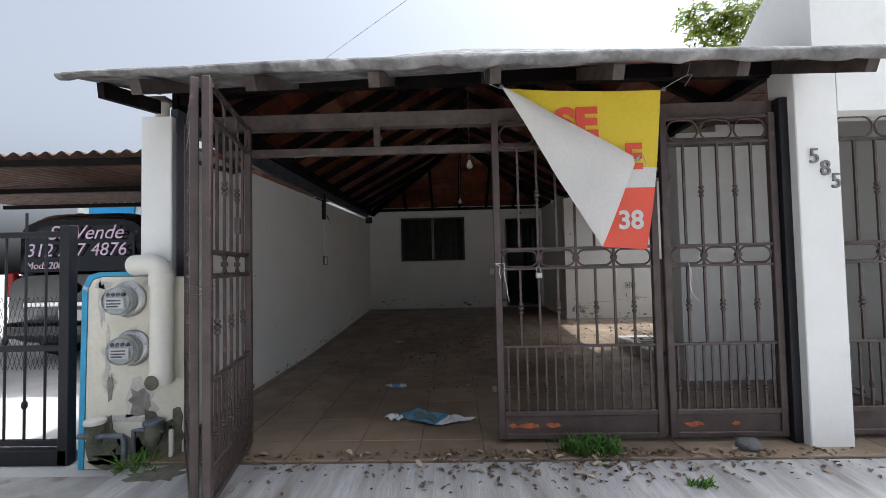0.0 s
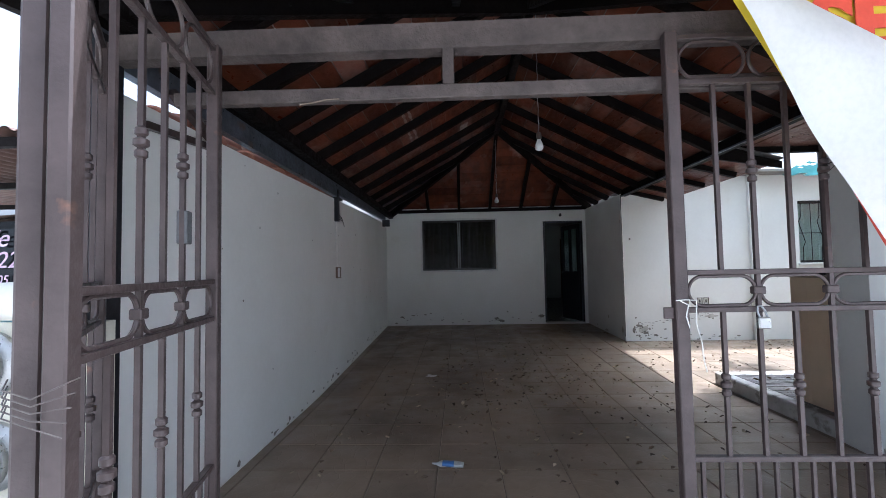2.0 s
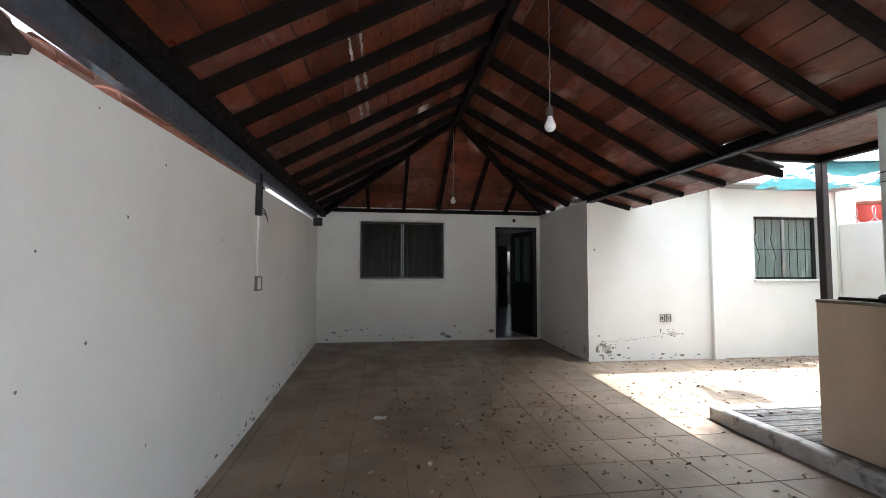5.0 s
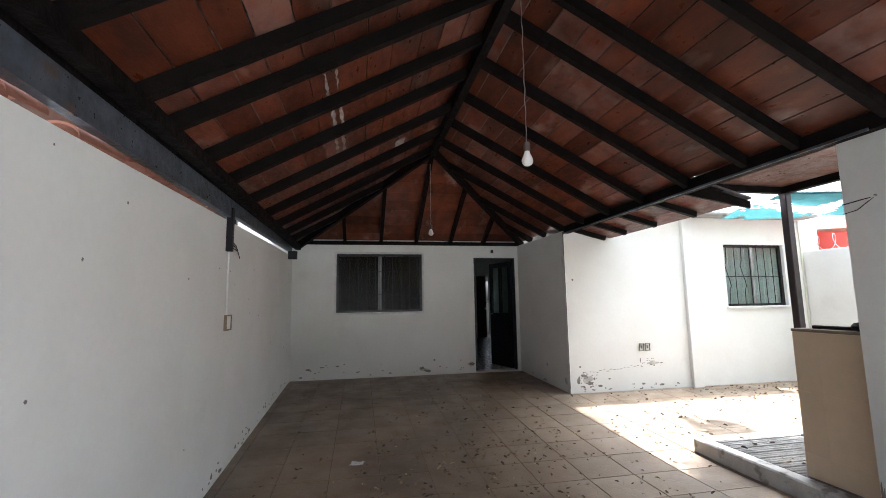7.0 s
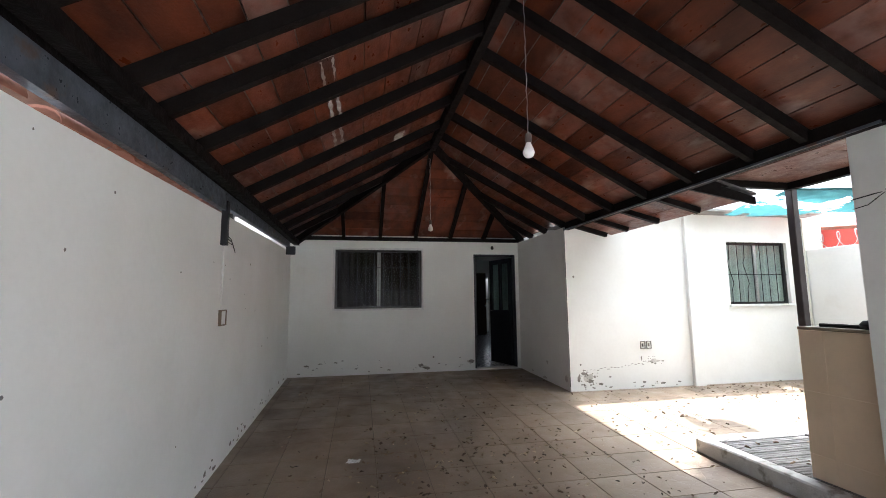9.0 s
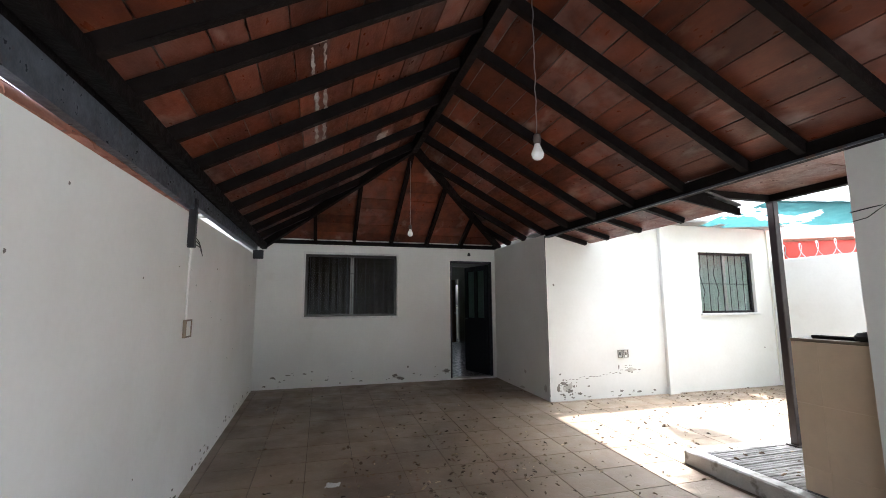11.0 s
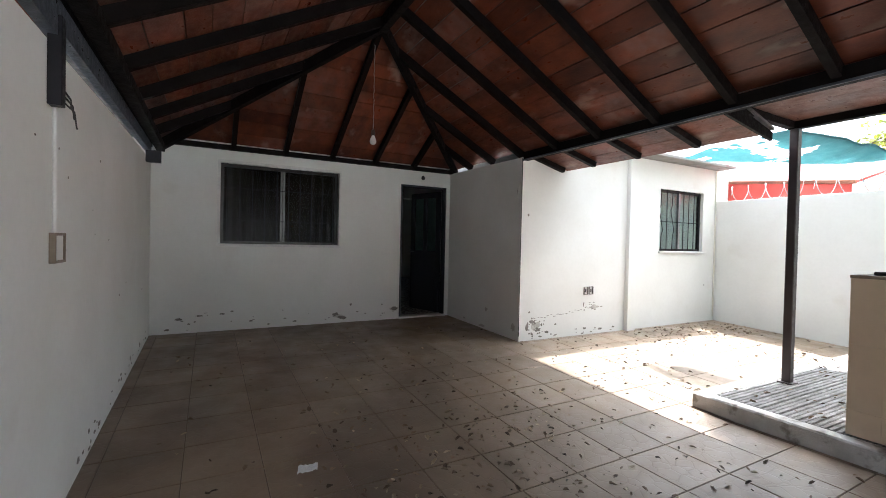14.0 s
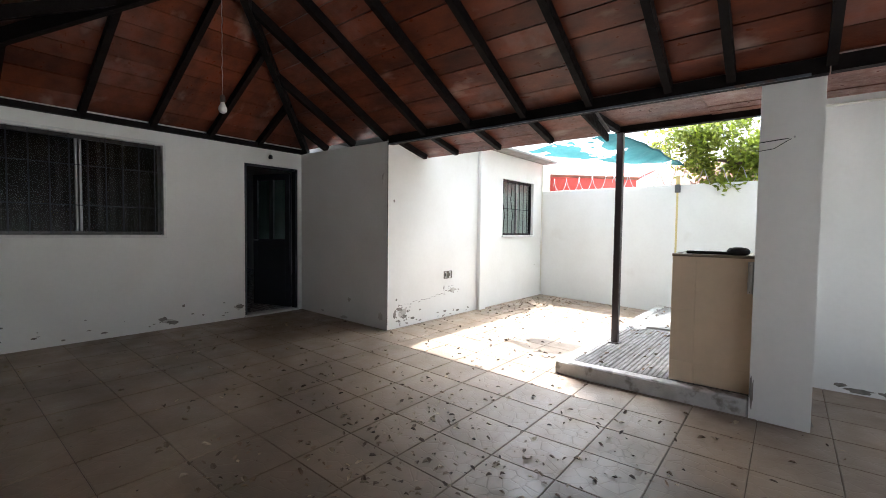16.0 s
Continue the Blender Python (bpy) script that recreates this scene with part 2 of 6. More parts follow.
BOARD = surface("red_brown_roof_boards", (0.160, 0.041, 0.018), 0.38, dark=(0.052, 0.015, 0.009), spec=0.28, scale=3.0, mix=1.0, fine=40, fine_mix=0.35, bump=0.25, bump_scale=50,
                random_by="island", spread=0.42, stains=(0.33, 0.25, 0.21), stain_scale=2.0, stain_lo=0.60, stain_hi=0.80, stretch=(2.0, 0.9, 2.0))
bleach_boards(BOARD, (0.25, 0.17, 0.145), 0.5)
SOFFIT = surface("red_soffit_boards", (0.20, 0.085, 0.058), 0.38, dark=(0.11, 0.045, 0.032), scale=4, mix=1.0, fine=50, fine_mix=0.3, bump=0.25, random_by="island", spread=0.2,
                 stains=(0.33, 0.25, 0.22), stain_scale=3, stain_lo=0.55, stain_hi=0.8)
LIME = surface("lime_bloom", (0.50, 0.46, 0.43), 0.9, dark=(0.22, 0.16, 0.14), scale=14, mix=1.0, bump=0.3)
ROOF_TOP = surface("weathered_cement_roof_edge", (0.22, 0.21, 0.20), 0.9, dark=(0.08, 0.077, 0.075), scale=7, mix=1.0, bump=0.7, bump_scale=50, stains=(0.34, 0.33, 0.31), stain_scale=9, stain_lo=0.52)
STEEL_BLUE = surface("painted_steel_channel", (0.15, 0.17, 0.20), 0.38, 0.45, dark=(0.075, 0.085, 0.10), scale=8, mix=0.9, bump=0.15, stains=(0.16, 0.10, 0.07), stain_scale=6, stain_lo=0.62)
GATE = surface("brown_gate_paint", (0.080, 0.058, 0.053), 0.42, 0.1, dark=(0.046, 0.033, 0.030), scale=9, mix=0.8, fine=120, bump=0.15, stains=(0.20, 0.10, 0.06), stain_scale=10, stain_lo=0.66, stain_hi=0.75)
GATE_RUST = surface("orange_rust", (0.45, 0.13, 0.05), 0.9, dark=(0.25, 0.08, 0.04), scale=20, mix=1.0, bump=0.5)
BLACK_IRON = surface("black_iron_paint", (0.018, 0.018, 0.022), 0.45, 0.3, scale=10, bump=0.1)
POST_STEEL = surface("dark_steel_post", (0.055, 0.045, 0.045), 0.4, 0.4, dark=(0.03, 0.02, 0.02), scale=6, bump=0.1, stains=(0.085, 0.045, 0.04), stain_scale=2.0, stain_lo=0.55, stain_hi=0.7)
CONCRETE = surface("grey_concrete", (0.34, 0.33, 0.31), 0.9, dark=(0.22, 0.21, 0.195), scale=4, mix=0.9, fine=70, bump=0.5, stains=(0.14, 0.13, 0.11), stain_scale=5, stain_lo=0.58, stain_hi=0.72)
GROOVE = surface("dark_groove_base", (0.085, 0.075, 0.065), 0.95, dark=(0.05, 0.045, 0.04), scale=9, bump=0.5)
BROOMED = surface("broom_grooved_concrete", (0.27, 0.26, 0.25), 0.9, dark=(0.13, 0.12, 0.115), scale=9, mix=1.0, fine=60, bump=0.5, stains=(0.16, 0.14, 0.12), stain_scale=3, stain_lo=0.6, stretch=(1, 3, 1))
APRON = surface("broomed_apron_concrete", (0.46, 0.45, 0.44), 0.9, dark=(0.26, 0.25, 0.24), scale=2.2, mix=1.0, fine=14, fine_mix=0.5, bump=0.5, bump_scale=30, stains=(0.19, 0.17, 0.15), stain_scale=1.6, stain_lo=0.60,
                stain_hi=0.72, stretch=(4.0, 0.5, 1))
YARD = surface("pale_yard_concrete", (0.46, 0.45, 0.42), 0.9, dark=(0.34, 0.32, 0.29), scale=2, bump=0.4)
STREET = surface("street_ground", (0.42, 0.41, 0.39), 0.95, dark=(0.33, 0.32, 0.30), scale=1.5, bump=0.5)
GROUT = surface("dirty_grout", (0.17, 0.132, 0.098), 0.95, dark=(0.12, 0.092, 0.068), scale=12, bump=0.4)
DULL_ALU = surface("dull_aluminium", (0.22, 0.22, 0.21), 0.45, 0.7, scale=20, bump=0.1)
KERB = surface("scuffed_white_kerb", (0.56, 0.55, 0.52), 0.85, dark=(0.38, 0.36, 0.33), scale=6, mix=0.8, bump=0.4, stains=(0.20, 0.18, 0.15), stain_scale=7, stain_lo=0.57, stain_hi=0.65)
BEIGE = surface("beige_tile", (0.68, 0.54, 0.38), 0.4, dark=(0.61, 0.48, 0.33), scale=3, mix=0.7, fine=18, fine_mix=0.08, bump=0.05, random_by="object", spread=0.03)
ALU = surface("white_window_trim", (0.72, 0.72, 0.70), 0.5, scale=10, bump=0.05)
BRONZE = surface("dark_bronze_frame", (0.035, 0.032, 0.03), 0.35, 0.6, scale=12, bump=0.05)
STEEL = surface("bare_steel", (0.45, 0.45, 0.44), 0.35, 0.9, scale=20, bump=0.1)
DOOR_BLACK = surface("black_door_paint", (0.016, 0.018, 0.026), 0.4, 0.0, scale=8, bump=0.1)
DOOR_WOOD = surface("inner_wooden_door", (0.10, 0.055, 0.03), 0.5, dark=(0.05, 0.03, 0.02), scale=6, stretch=(5, 5, 0.6))
BLIND = surface("brown_grey_blinds", (0.065, 0.050, 0.040), 0.8, dark=(0.04, 0.032, 0.027), scale=6, bump=0.1)
CURTAIN = surface("pale_green_curtain", (0.62, 0.70, 0.66), 0.85, dark=(0.48, 0.56, 0.52), scale=5, bump=0.1)
INNER_FLOOR = surface("grey_inner_floor", (0.42, 0.43, 0.45), 0.25, scale=4, bump=0.03)
PVC = surface("cream_plastic_pipe", (0.72, 0.70, 0.62), 0.4, dark=(0.62, 0.59, 0.50), scale=5, bump=0.03, stains=(0.45, 0.42, 0.35), stain_scale=6, stain_lo=0.68)
BLUE_PAINT = surface("sky_blue_paint", (0.06, 0.34, 0.55), 0.7, dark=(0.05, 0.26, 0.42), scale=9, mix=0.9, bump=0.3, stains=(0.55, 0.52, 0.45), stain_scale=12, stain_lo=0.64)
BLUE_TARP = surface("blue_tarpaulin", (0.03, 0.30, 0.62), 0.5, scale=3, bump=0.1)
METER_FACE = surface("meter_face", (0.55, 0.56, 0.54), 0.5, scale=30)
METER_DARK = surface("meter_marks", (0.10, 0.10, 0.10), 0.6, scale=30)
YELLOW = surface("banner_yellow", (0.72, 0.55, 0.03), 0.5, dark=(0.64, 0.47, 0.03), scale=4, bump=0.05)
RED = surface("banner_red", (0.68, 0.09, 0.05), 0.5, dark=(0.58, 0.07, 0.045), scale=4, bump=0.05)
BANNER_WHITE = surface("banner_white_back", (0.66, 0.65, 0.62), 0.5, dark=(0.58, 0.57, 0.54), scale=4, bump=0.08)
STRING = surface("white_string", (0.75, 0.73, 0.68), 0.9, scale=30)
NUMBER_GREY = surface("grey_house_numbers", (0.20, 0.20, 0.20), 0.5, 0.4, scale=20)
LEAF_DRY = surface("dry_leaves", (0.20, 0.145, 0.10), 0.85, dark=(0.085, 0.058, 0.04), scale=15, random_by="island", spread=0.7, bump=0.2)
LEAF_PALE = surface("pale_dry_leaves", (0.46, 0.38, 0.27), 0.85, dark=(0.30, 0.23, 0.15), scale=15, random_by="island", spread=0.5, bump=0.2)
LEAF_GREEN = surface("green_leaves", (0.21, 0.25, 0.030), 0.5, dark=(0.10, 0.15, 0.02), scale=6, random_by="island", spread=0.45, bump=0.1)
GRASS = surface("weed_green", (0.09, 0.19, 0.03), 0.7, dark=(0.05, 0.11, 0.02), scale=20, random_by="island", spread=0.4)
BARK = surface("tree_bark", (0.16, 0.12, 0.09), 0.95, dark=(0.08, 0.06, 0.045), scale=10, bump=0.8, stretch=(3, 3, 0.7))
STONE = surface("grey_river_stone", (0.13, 0.13, 0.13), 0.8, scale=15, bump=0.5)
RED_PLASTIC = surface("red_lean_to_roof", (0.62, 0.10, 0.08), 0.6, dark=(0.5, 0.07, 0.06), scale=2)
BROWN_SLAT = surface("red_brown_roof_tiles", (0.27, 0.11, 0.07), 0.85, dark=(0.13, 0.06, 0.045), scale=6, random_by="island", spread=0.3)
TEAL = surface("teal_shade_cloth", (0.05, 0.15, 0.16), 0.8, dark=(0.02, 0.07, 0.075), scale=3, bump=0.2, bump_scale=200)
WIRE_GREY = surface("galvanised_wire", (0.45, 0.45, 0.46), 0.45, 0.7, scale=20)
CORRUGATED = surface("brown_corrugated_sheet", (0.16, 0.085, 0.06), 0.6, 0.2, dark=(0.09, 0.05, 0.04), scale=2, mix=1.0, bump=0.2)
CAR_BLACK = surface("black_car_paint", (0.006, 0.006, 0.008), 0.15, 0.2, scale=3, bump=0.0, coat=0.6)
CAR_GLASS = surface("dark_car_glass", (0.010, 0.011, 0.013), 0.08, 0.0, scale=3, bump=0.0)
CHROME = surface("chrome", (0.65, 0.65, 0.66), 0.12, 1.0, scale=10, bump=0.0)
RUBBER = surface("black_rubber", (0.02, 0.02, 0.02), 0.8, scale=20)
CHALK = surface("pink_window_marker", (0.85, 0.62, 0.78), 0.8, scale=20, bump=0)
PLATE = surface("licence_plate", (0.7, 0.7, 0.68), 0.5, scale=10, bump=0)
TAIL = surface("red_tail_lamp", (0.35, 0.01, 0.01), 0.2, scale=10, bump=0)
PAPER = surface("white_paper", (0.75, 0.75, 0.74), 0.8, scale=10)
PRINT_BLUE = surface("blue_print", (0.05, 0.22, 0.40), 0.6, scale=18, mix=1.0, dark=(0.25, 0.42, 0.5))
PRINT_TEAL = surface("teal_print", (0.07, 0.26, 0.24), 0.6, dark=(0.30, 0.12, 0.10), scale=26, mix=0.9)
PLASTIC_BLUE = surface("blue_plastic_label", (0.10, 0.22, 0.50), 0.4, scale=15)
BULB = surface("white_bulb_glass", (0.82, 0.82, 0.80), 0.2, scale=10, bump=0.0)
SOCKET = surface("brown_lamp_socket", (0.10, 0.08, 0.07), 0.5, scale=20)
BOX_CREAM = surface("yellowed_joint_paint", (0.66, 0.54, 0.24), 0.5, scale=20)
WIRE_DARK = surface("dark_cable", (0.03, 0.03, 0.03), 0.6, scale=20)
PANE = glass("dusty_window_glass", (0.42, 0.43, 0.42), 0.22)
PANE.node_tree.nodes["Principled BSDF"].inputs["Specular IOR Level"].default_value = 0.1
PANE.node_tree.nodes["Principled BSDF"].inputs["IOR"].default_value = 1.2
PANE_CLEAR = glass("thin_window_glass", (0.86, 0.91, 0.89), 0.12)
DOME = glass("clear_meter_glass", (0.95, 0.97, 0.97), 0.02)
BRASS_RIM = surface("brown_rim", (0.22, 0.17, 0.12), 0.5, scale=12)
PANE_GREEN = glass("wired_door_glass", (0.55, 0.75, 0.72), 0.15)
for thin, amount in ((TEAL, 0.28), (LEAF_GREEN, 0.5), (GRASS, 0.3), (BANNER_WHITE, 0.12), (YELLOW, 0.12), (CURTAIN, 0.3)):
    see_through(thin, amount)


def tile_material():
    """Beige floor tile with an embossed crazy-paving pattern, dulled with dust."""
    mat = surface("beige_embossed_floor_tile", (0.285, 0.212, 0.148), 0.40, dark=(0.175, 0.128, 0.088), scale=1.1, mix=0.9, fine=22, fine_mix=0.22, bump=0.0,
                  random_by="object", spread=0.10, stains=(0.145, 0.11, 0.082), stain_scale=1.1, stain_lo=0.46, stain_hi=0.75)
    nt = mat.node_tree
    geo = nt.nodes.new("ShaderNodeNewGeometry")
    vor = nt.nodes.new("ShaderNodeTexVoronoi")
    vor.feature = "DISTANCE_TO_EDGE"
    vor.inputs["Scale"].default_value = 11.0
    nt.links.new(geo.outputs["Position"], vor.inputs["Vector"])
    rng = nt.nodes.new("ShaderNodeMapRange")
    rng.inputs["From Max"].default_value = 0.06
    nt.links.new(vor.outputs["Distance"], rng.inputs["Value"])
    bp = nt.nodes.new("ShaderNodeBump")
    bp.inputs["Strength"].default_value, bp.inputs["Distance"].default_value = 0.17, 0.005
    nt.links.new(rng.outputs[0], bp.inputs["Height"])
    nt.links.new(bp.outputs[0], nt.nodes["Principled BSDF"].inputs["Normal"])
    return mat


TILE = tile_material()


def floor_z(y):
    """The paving falls from the house towards the street."""
    return -0.165 + 0.0384 * max(0.0, y - 5.732)


# ---- setting: ground, floors, walls ----
# one sheet of ground to the horizon, and the paving on it
solid("ground", Mesh().box(-600, 600, -600, 600, -0.60, -0.275), STREET, "grey packed street ground reaching the horizon", "ground", kind="structure")
m = Mesh().prism([(-1.85, 2.57, -0.50), (-1.85, 2.57, -0.178), (-1.85, 1.2, -0.245), (-1.85, -1.2, -0.262), (-1.85, -1.2, -0.50)], (6.1, 0, 0))
solid("driveway", m, APRON, "grooved grey concrete driveway apron before the gate", "driveway", kind="structure")
solid("pavement", Mesh().box(-12, -1.854, -1.2, 2.60, -0.5, -0.250, 0.01), CONCRETE, "grey concrete pavement with dark stains", "pavement", kind="structure")
solid("neighbour_yard", Mesh().box(-12, -2.05, 2.90, 14, -0.5, -0.215), YARD, "pale sunlit concrete yard of the neighbour", "yard", kind="structure")

# paving bed under the tiles
prof = [(2.574, -0.5), (10.12, -0.5), (10.12, floor_z(10.12) - 0.005), (5.732, -0.170), (2.574, -0.170)]
floor = solid("floor", Mesh().prism([(-1.95, y, z) for y, z in prof], (8.6, 0, 0)), GROUT, "tiled carport and patio floor, dusty beige tiles with dark joints", "floor", kind="structure")

LX = -1.80      # inner face of the long boundary wall
m = Mesh()
m.prism([(LX, 2.95, -0.4), (LX, 10.0, -0.4), (LX, 10.0, 2.06), (LX, 8.2, 2.035), (LX, 4.2, 1.945), (LX, 2.95, 1.93)], (-0.14, 0, 0))
wall_west = solid("wall_west", m, WHITE_WALL, "long white boundary wall with scuffs and damp at its foot", "wall", kind="structure")

# house back wall with a window and a door opening
WX0, WX1, WZ0, WZ1 = -1.07, 0.42, 1.095, 2.115
DX0, DX1, DZ1 = 1.37, 2.16, 2.05
m = Mesh()
for x0, x1, z0, z1 in ((-2.3, WX0, -0.4, 2.28), (WX1, DX0, -0.4, 2.28), (WX0, WX1, -0.4, WZ0), (WX0, WX1, WZ1, 2.28), (DX0, DX1, DZ1, 2.28), (DX0, DX1, -0.4, 0.0), (DX1, 2.40, -0.4, 2.28)):
    m.box(x0, x1, 10.0, 10.15, z0, z1)
wall_north = solid("wall_north", m, WHITE_WALL, "white house wall with a barred window and an open door", "wall", kind="structure")
solid("wall_north_upper", Mesh().box(-2.3, 6.75, 10.004, 10.146, 2.28, 3.0), WHITE_WALL, "white upper house wall above the carport ceiling", "wall", kind="structure")
m = Mesh().prism([(2.22, 9.996, -0.4), (2.285, 8.25, -0.4), (2.42, 8.25, -0.4), (2.42, 9.996, -0.4)], (0, 0, 2.675))
wall_return = solid("wall_return", m, WHITE_WALL, "white side wall of the house beside the door", "wall", kind="structure")
# front of the side room, with its window and a pilaster
VX0, VX1, VZ0, VZ1 = 5.03, 6.17, 1.115, 2.10
m = Mesh()
for x0, x1, z0, z1 in ((2.42, VX0, -0.4, 2.52), (VX1, 6.75, -0.4, 2.52), (VX0, VX1, -0.4, VZ0), (VX0, VX1, VZ1, 2.52)):
    m.box(x0, x1, 8.25, 8.40, z0, z1)
wall_room = solid("wall_room", m, WHITE_WALL, "bright white wall of the side room with peeling paint low down", "wall", kind="structure")
solid("pilaster", Mesh().box(4.25, 4.43, 8.185, 8.247, -0.2, 2.52, 0.004), WHITE_WALL, "narrow white pilaster on the side room's wall", "pilaster", kind="structure")
m = Mesh().box(2.43, 6.60, 7.97, 10.0, 2.525, 2.560)
solid("side_room_roof_slab", m, CONCRETE, "thin concrete roof slab with a dark edge over the side room", "roof", kind="structure")
solid("wall_east", Mesh().box(6.55, 6.70, 2.9, 8.245, -0.4, 1.99, 0.005), WHITE_WALL, "white garden boundary wall", "wall", kind="structure")
# cross wall with the column face, the side bay and the street pillar
solid("wall_column", Mesh().prism([(2.40, 4.565, -0.3), (2.372, 4.215, -0.3), (2.76, 4.20, -0.3), (2.76, 4.565, -0.3)], (0, 0, 2.555)), WHITE_WALL, "white square column carrying the roof beam", "column", kind="structure")
solid("wall_cross", Mesh().box(2.764, 6.54, 4.22, 4.40, -0.3, 2.33), WHITE_WALL, "white cross wall behind the side gate", "wall", kind="structure")
solid("wall_bay", Mesh().box(3.56, 3.70, 2.82, 4.216, -0.3, 2.412), WHITE_WALL, "white side wall of the gate bay, peeling at its foot", "wall", kind="structure")
m = Mesh().box(2.340, 2.605, 2.70, 2.93, -0.3, 2.30, 0.006)
pillar = solid("wall_street_pillar", m, WHITE_WALL, "white street pillar bearing grey house numbers", "pillar", kind="structure")
solid("wall_street_upper", Mesh().box(2.47, 4.6, 2.705, 2.925, 2.304, 3.5), WHITE_WALL, "white street wall above the side gate", "wall", kind="structure")
solid("wall_street_lintel", Mesh().box(2.609, 4.6, 2.703, 2.927, 1.93, 2.30), WHITE_WALL, "white lintel over the side gate", "wall", kind="structure")
solid("wall_street_far", Mesh().box(3.72, 4.6, 2.703, 2.927, -0.3, 1.926), WHITE_WALL, "white street wall beyond the side gate", "wall", kind="structure")
solid("parapet", Mesh().prism([(2.48, 2.93, 2.45), (2.48, 3.5, 2.45), (2.48, 3.5, 2.62), (2.48, 2.93, 3.05)], (0.14, 0, 0)), WHITE_WALL, "sloping white parapet above the roof", "parapet", kind="structure")

# raised patio platform
PZ = -0.035
platform = thing("platform", "raised concrete platform with a scuffed white kerb and grooved top", "platform", kind="structure")
m = Mesh()
m.box(2.40, 2.52, 4.57, 6.075, -0.3, PZ, 0.012)
m.box(2.52, 6.546, 5.96, 6.075, -0.3, PZ, 0.012)
part("kerb", m, KERB, platform)
part("bed", Mesh().box(2.522, 6.546, 4.404, 5.958, -0.3, PZ - 0.014), BROOMED, platform)
rnd = random.Random(5)
# a bed darker than the ridges, visible between them
part("groove_bed", Mesh().box(2.523, 4.452, 4.41, 5.957, PZ - 0.03, PZ - 0.009), GROOVE, platform, "dark bed of the grooves")
for i in range(38):
    y0 = 4.42 + i * 0.04
    part("ridge", Mesh().box(2.524, 4.45, y0 + 0.005, y0 + 0.035, PZ - 0.02, PZ - 0.003 + rnd.uniform(-0.003, 0.003), 0.004), BROOMED, platform)
part("hatch_slab", Mesh().box(4.55, 5.95, 4.75, 5.78, PZ - 0.02, PZ + 0.012, 0.006), CONCRETE, platform, "square concrete cover slab with a dark joint")

# ---- rooms behind the walls ----
m = Mesh()
m.box(-2.3, 6.75, 10.154, 18.5, -0.4, 0.005)
solid("floor_inner", m, INNER_FLOOR, "smooth grey floor inside the house", "floor", kind="structure")
m = Mesh()
for x0, x1, z0, z1 in ((-2.3, 3.95, -0.4, 2.7), (4.65, 6.75, -0.4, 2.7), (3.95, 4.65, -0.4, 1.2), (3.95, 4.65, 2.05, 2.7)):
    m.box(x0, x1, 18.5, 18.65, z0, z1)
m.box(-2.45, -2.304, 10.0, 18.65, -0.4, 2.7)
m.box(6.754, 6.9, 8.25, 18.65, -0.4, 2.7)
solid("wall_inner_shell", m, WHITE_WALL, "plain white walls closing the house", "wall", kind="structure")
m = Mesh()
m.box(1.12, 1.24, 10.154, 16.996, 0.006, 2.58)
m.box(-2.30, 3.32, 17.0, 17.12, 0.006, 2.58)
m.box(3.78, 6.75, 17.0, 17.12, 0.006, 2.58)
m.box(3.32, 3.78, 17.0, 17.12, 2.14, 2.58)
m.box(4.9, 5.02, 10.154, 16.996, 0.006, 2.58)
solid("wall_inner_hall", m, WHITE_WALL, "white hall walls inside the house", "wall", kind="structure")
solid("ceiling_inner", Mesh().box(-2.3, 6.75, 10.154, 18.65, 2.60, 2.72), WHITE_WALL, "plain white ceiling inside the house", "ceiling", kind="structure")
m = Mesh()
m.box(2.43, 6.54, 8.404, 10.0, -0.3, 0.004)
solid("floor_side_room", m, INNER_FLOOR, "grey floor of the side room", "floor", kind="structure")


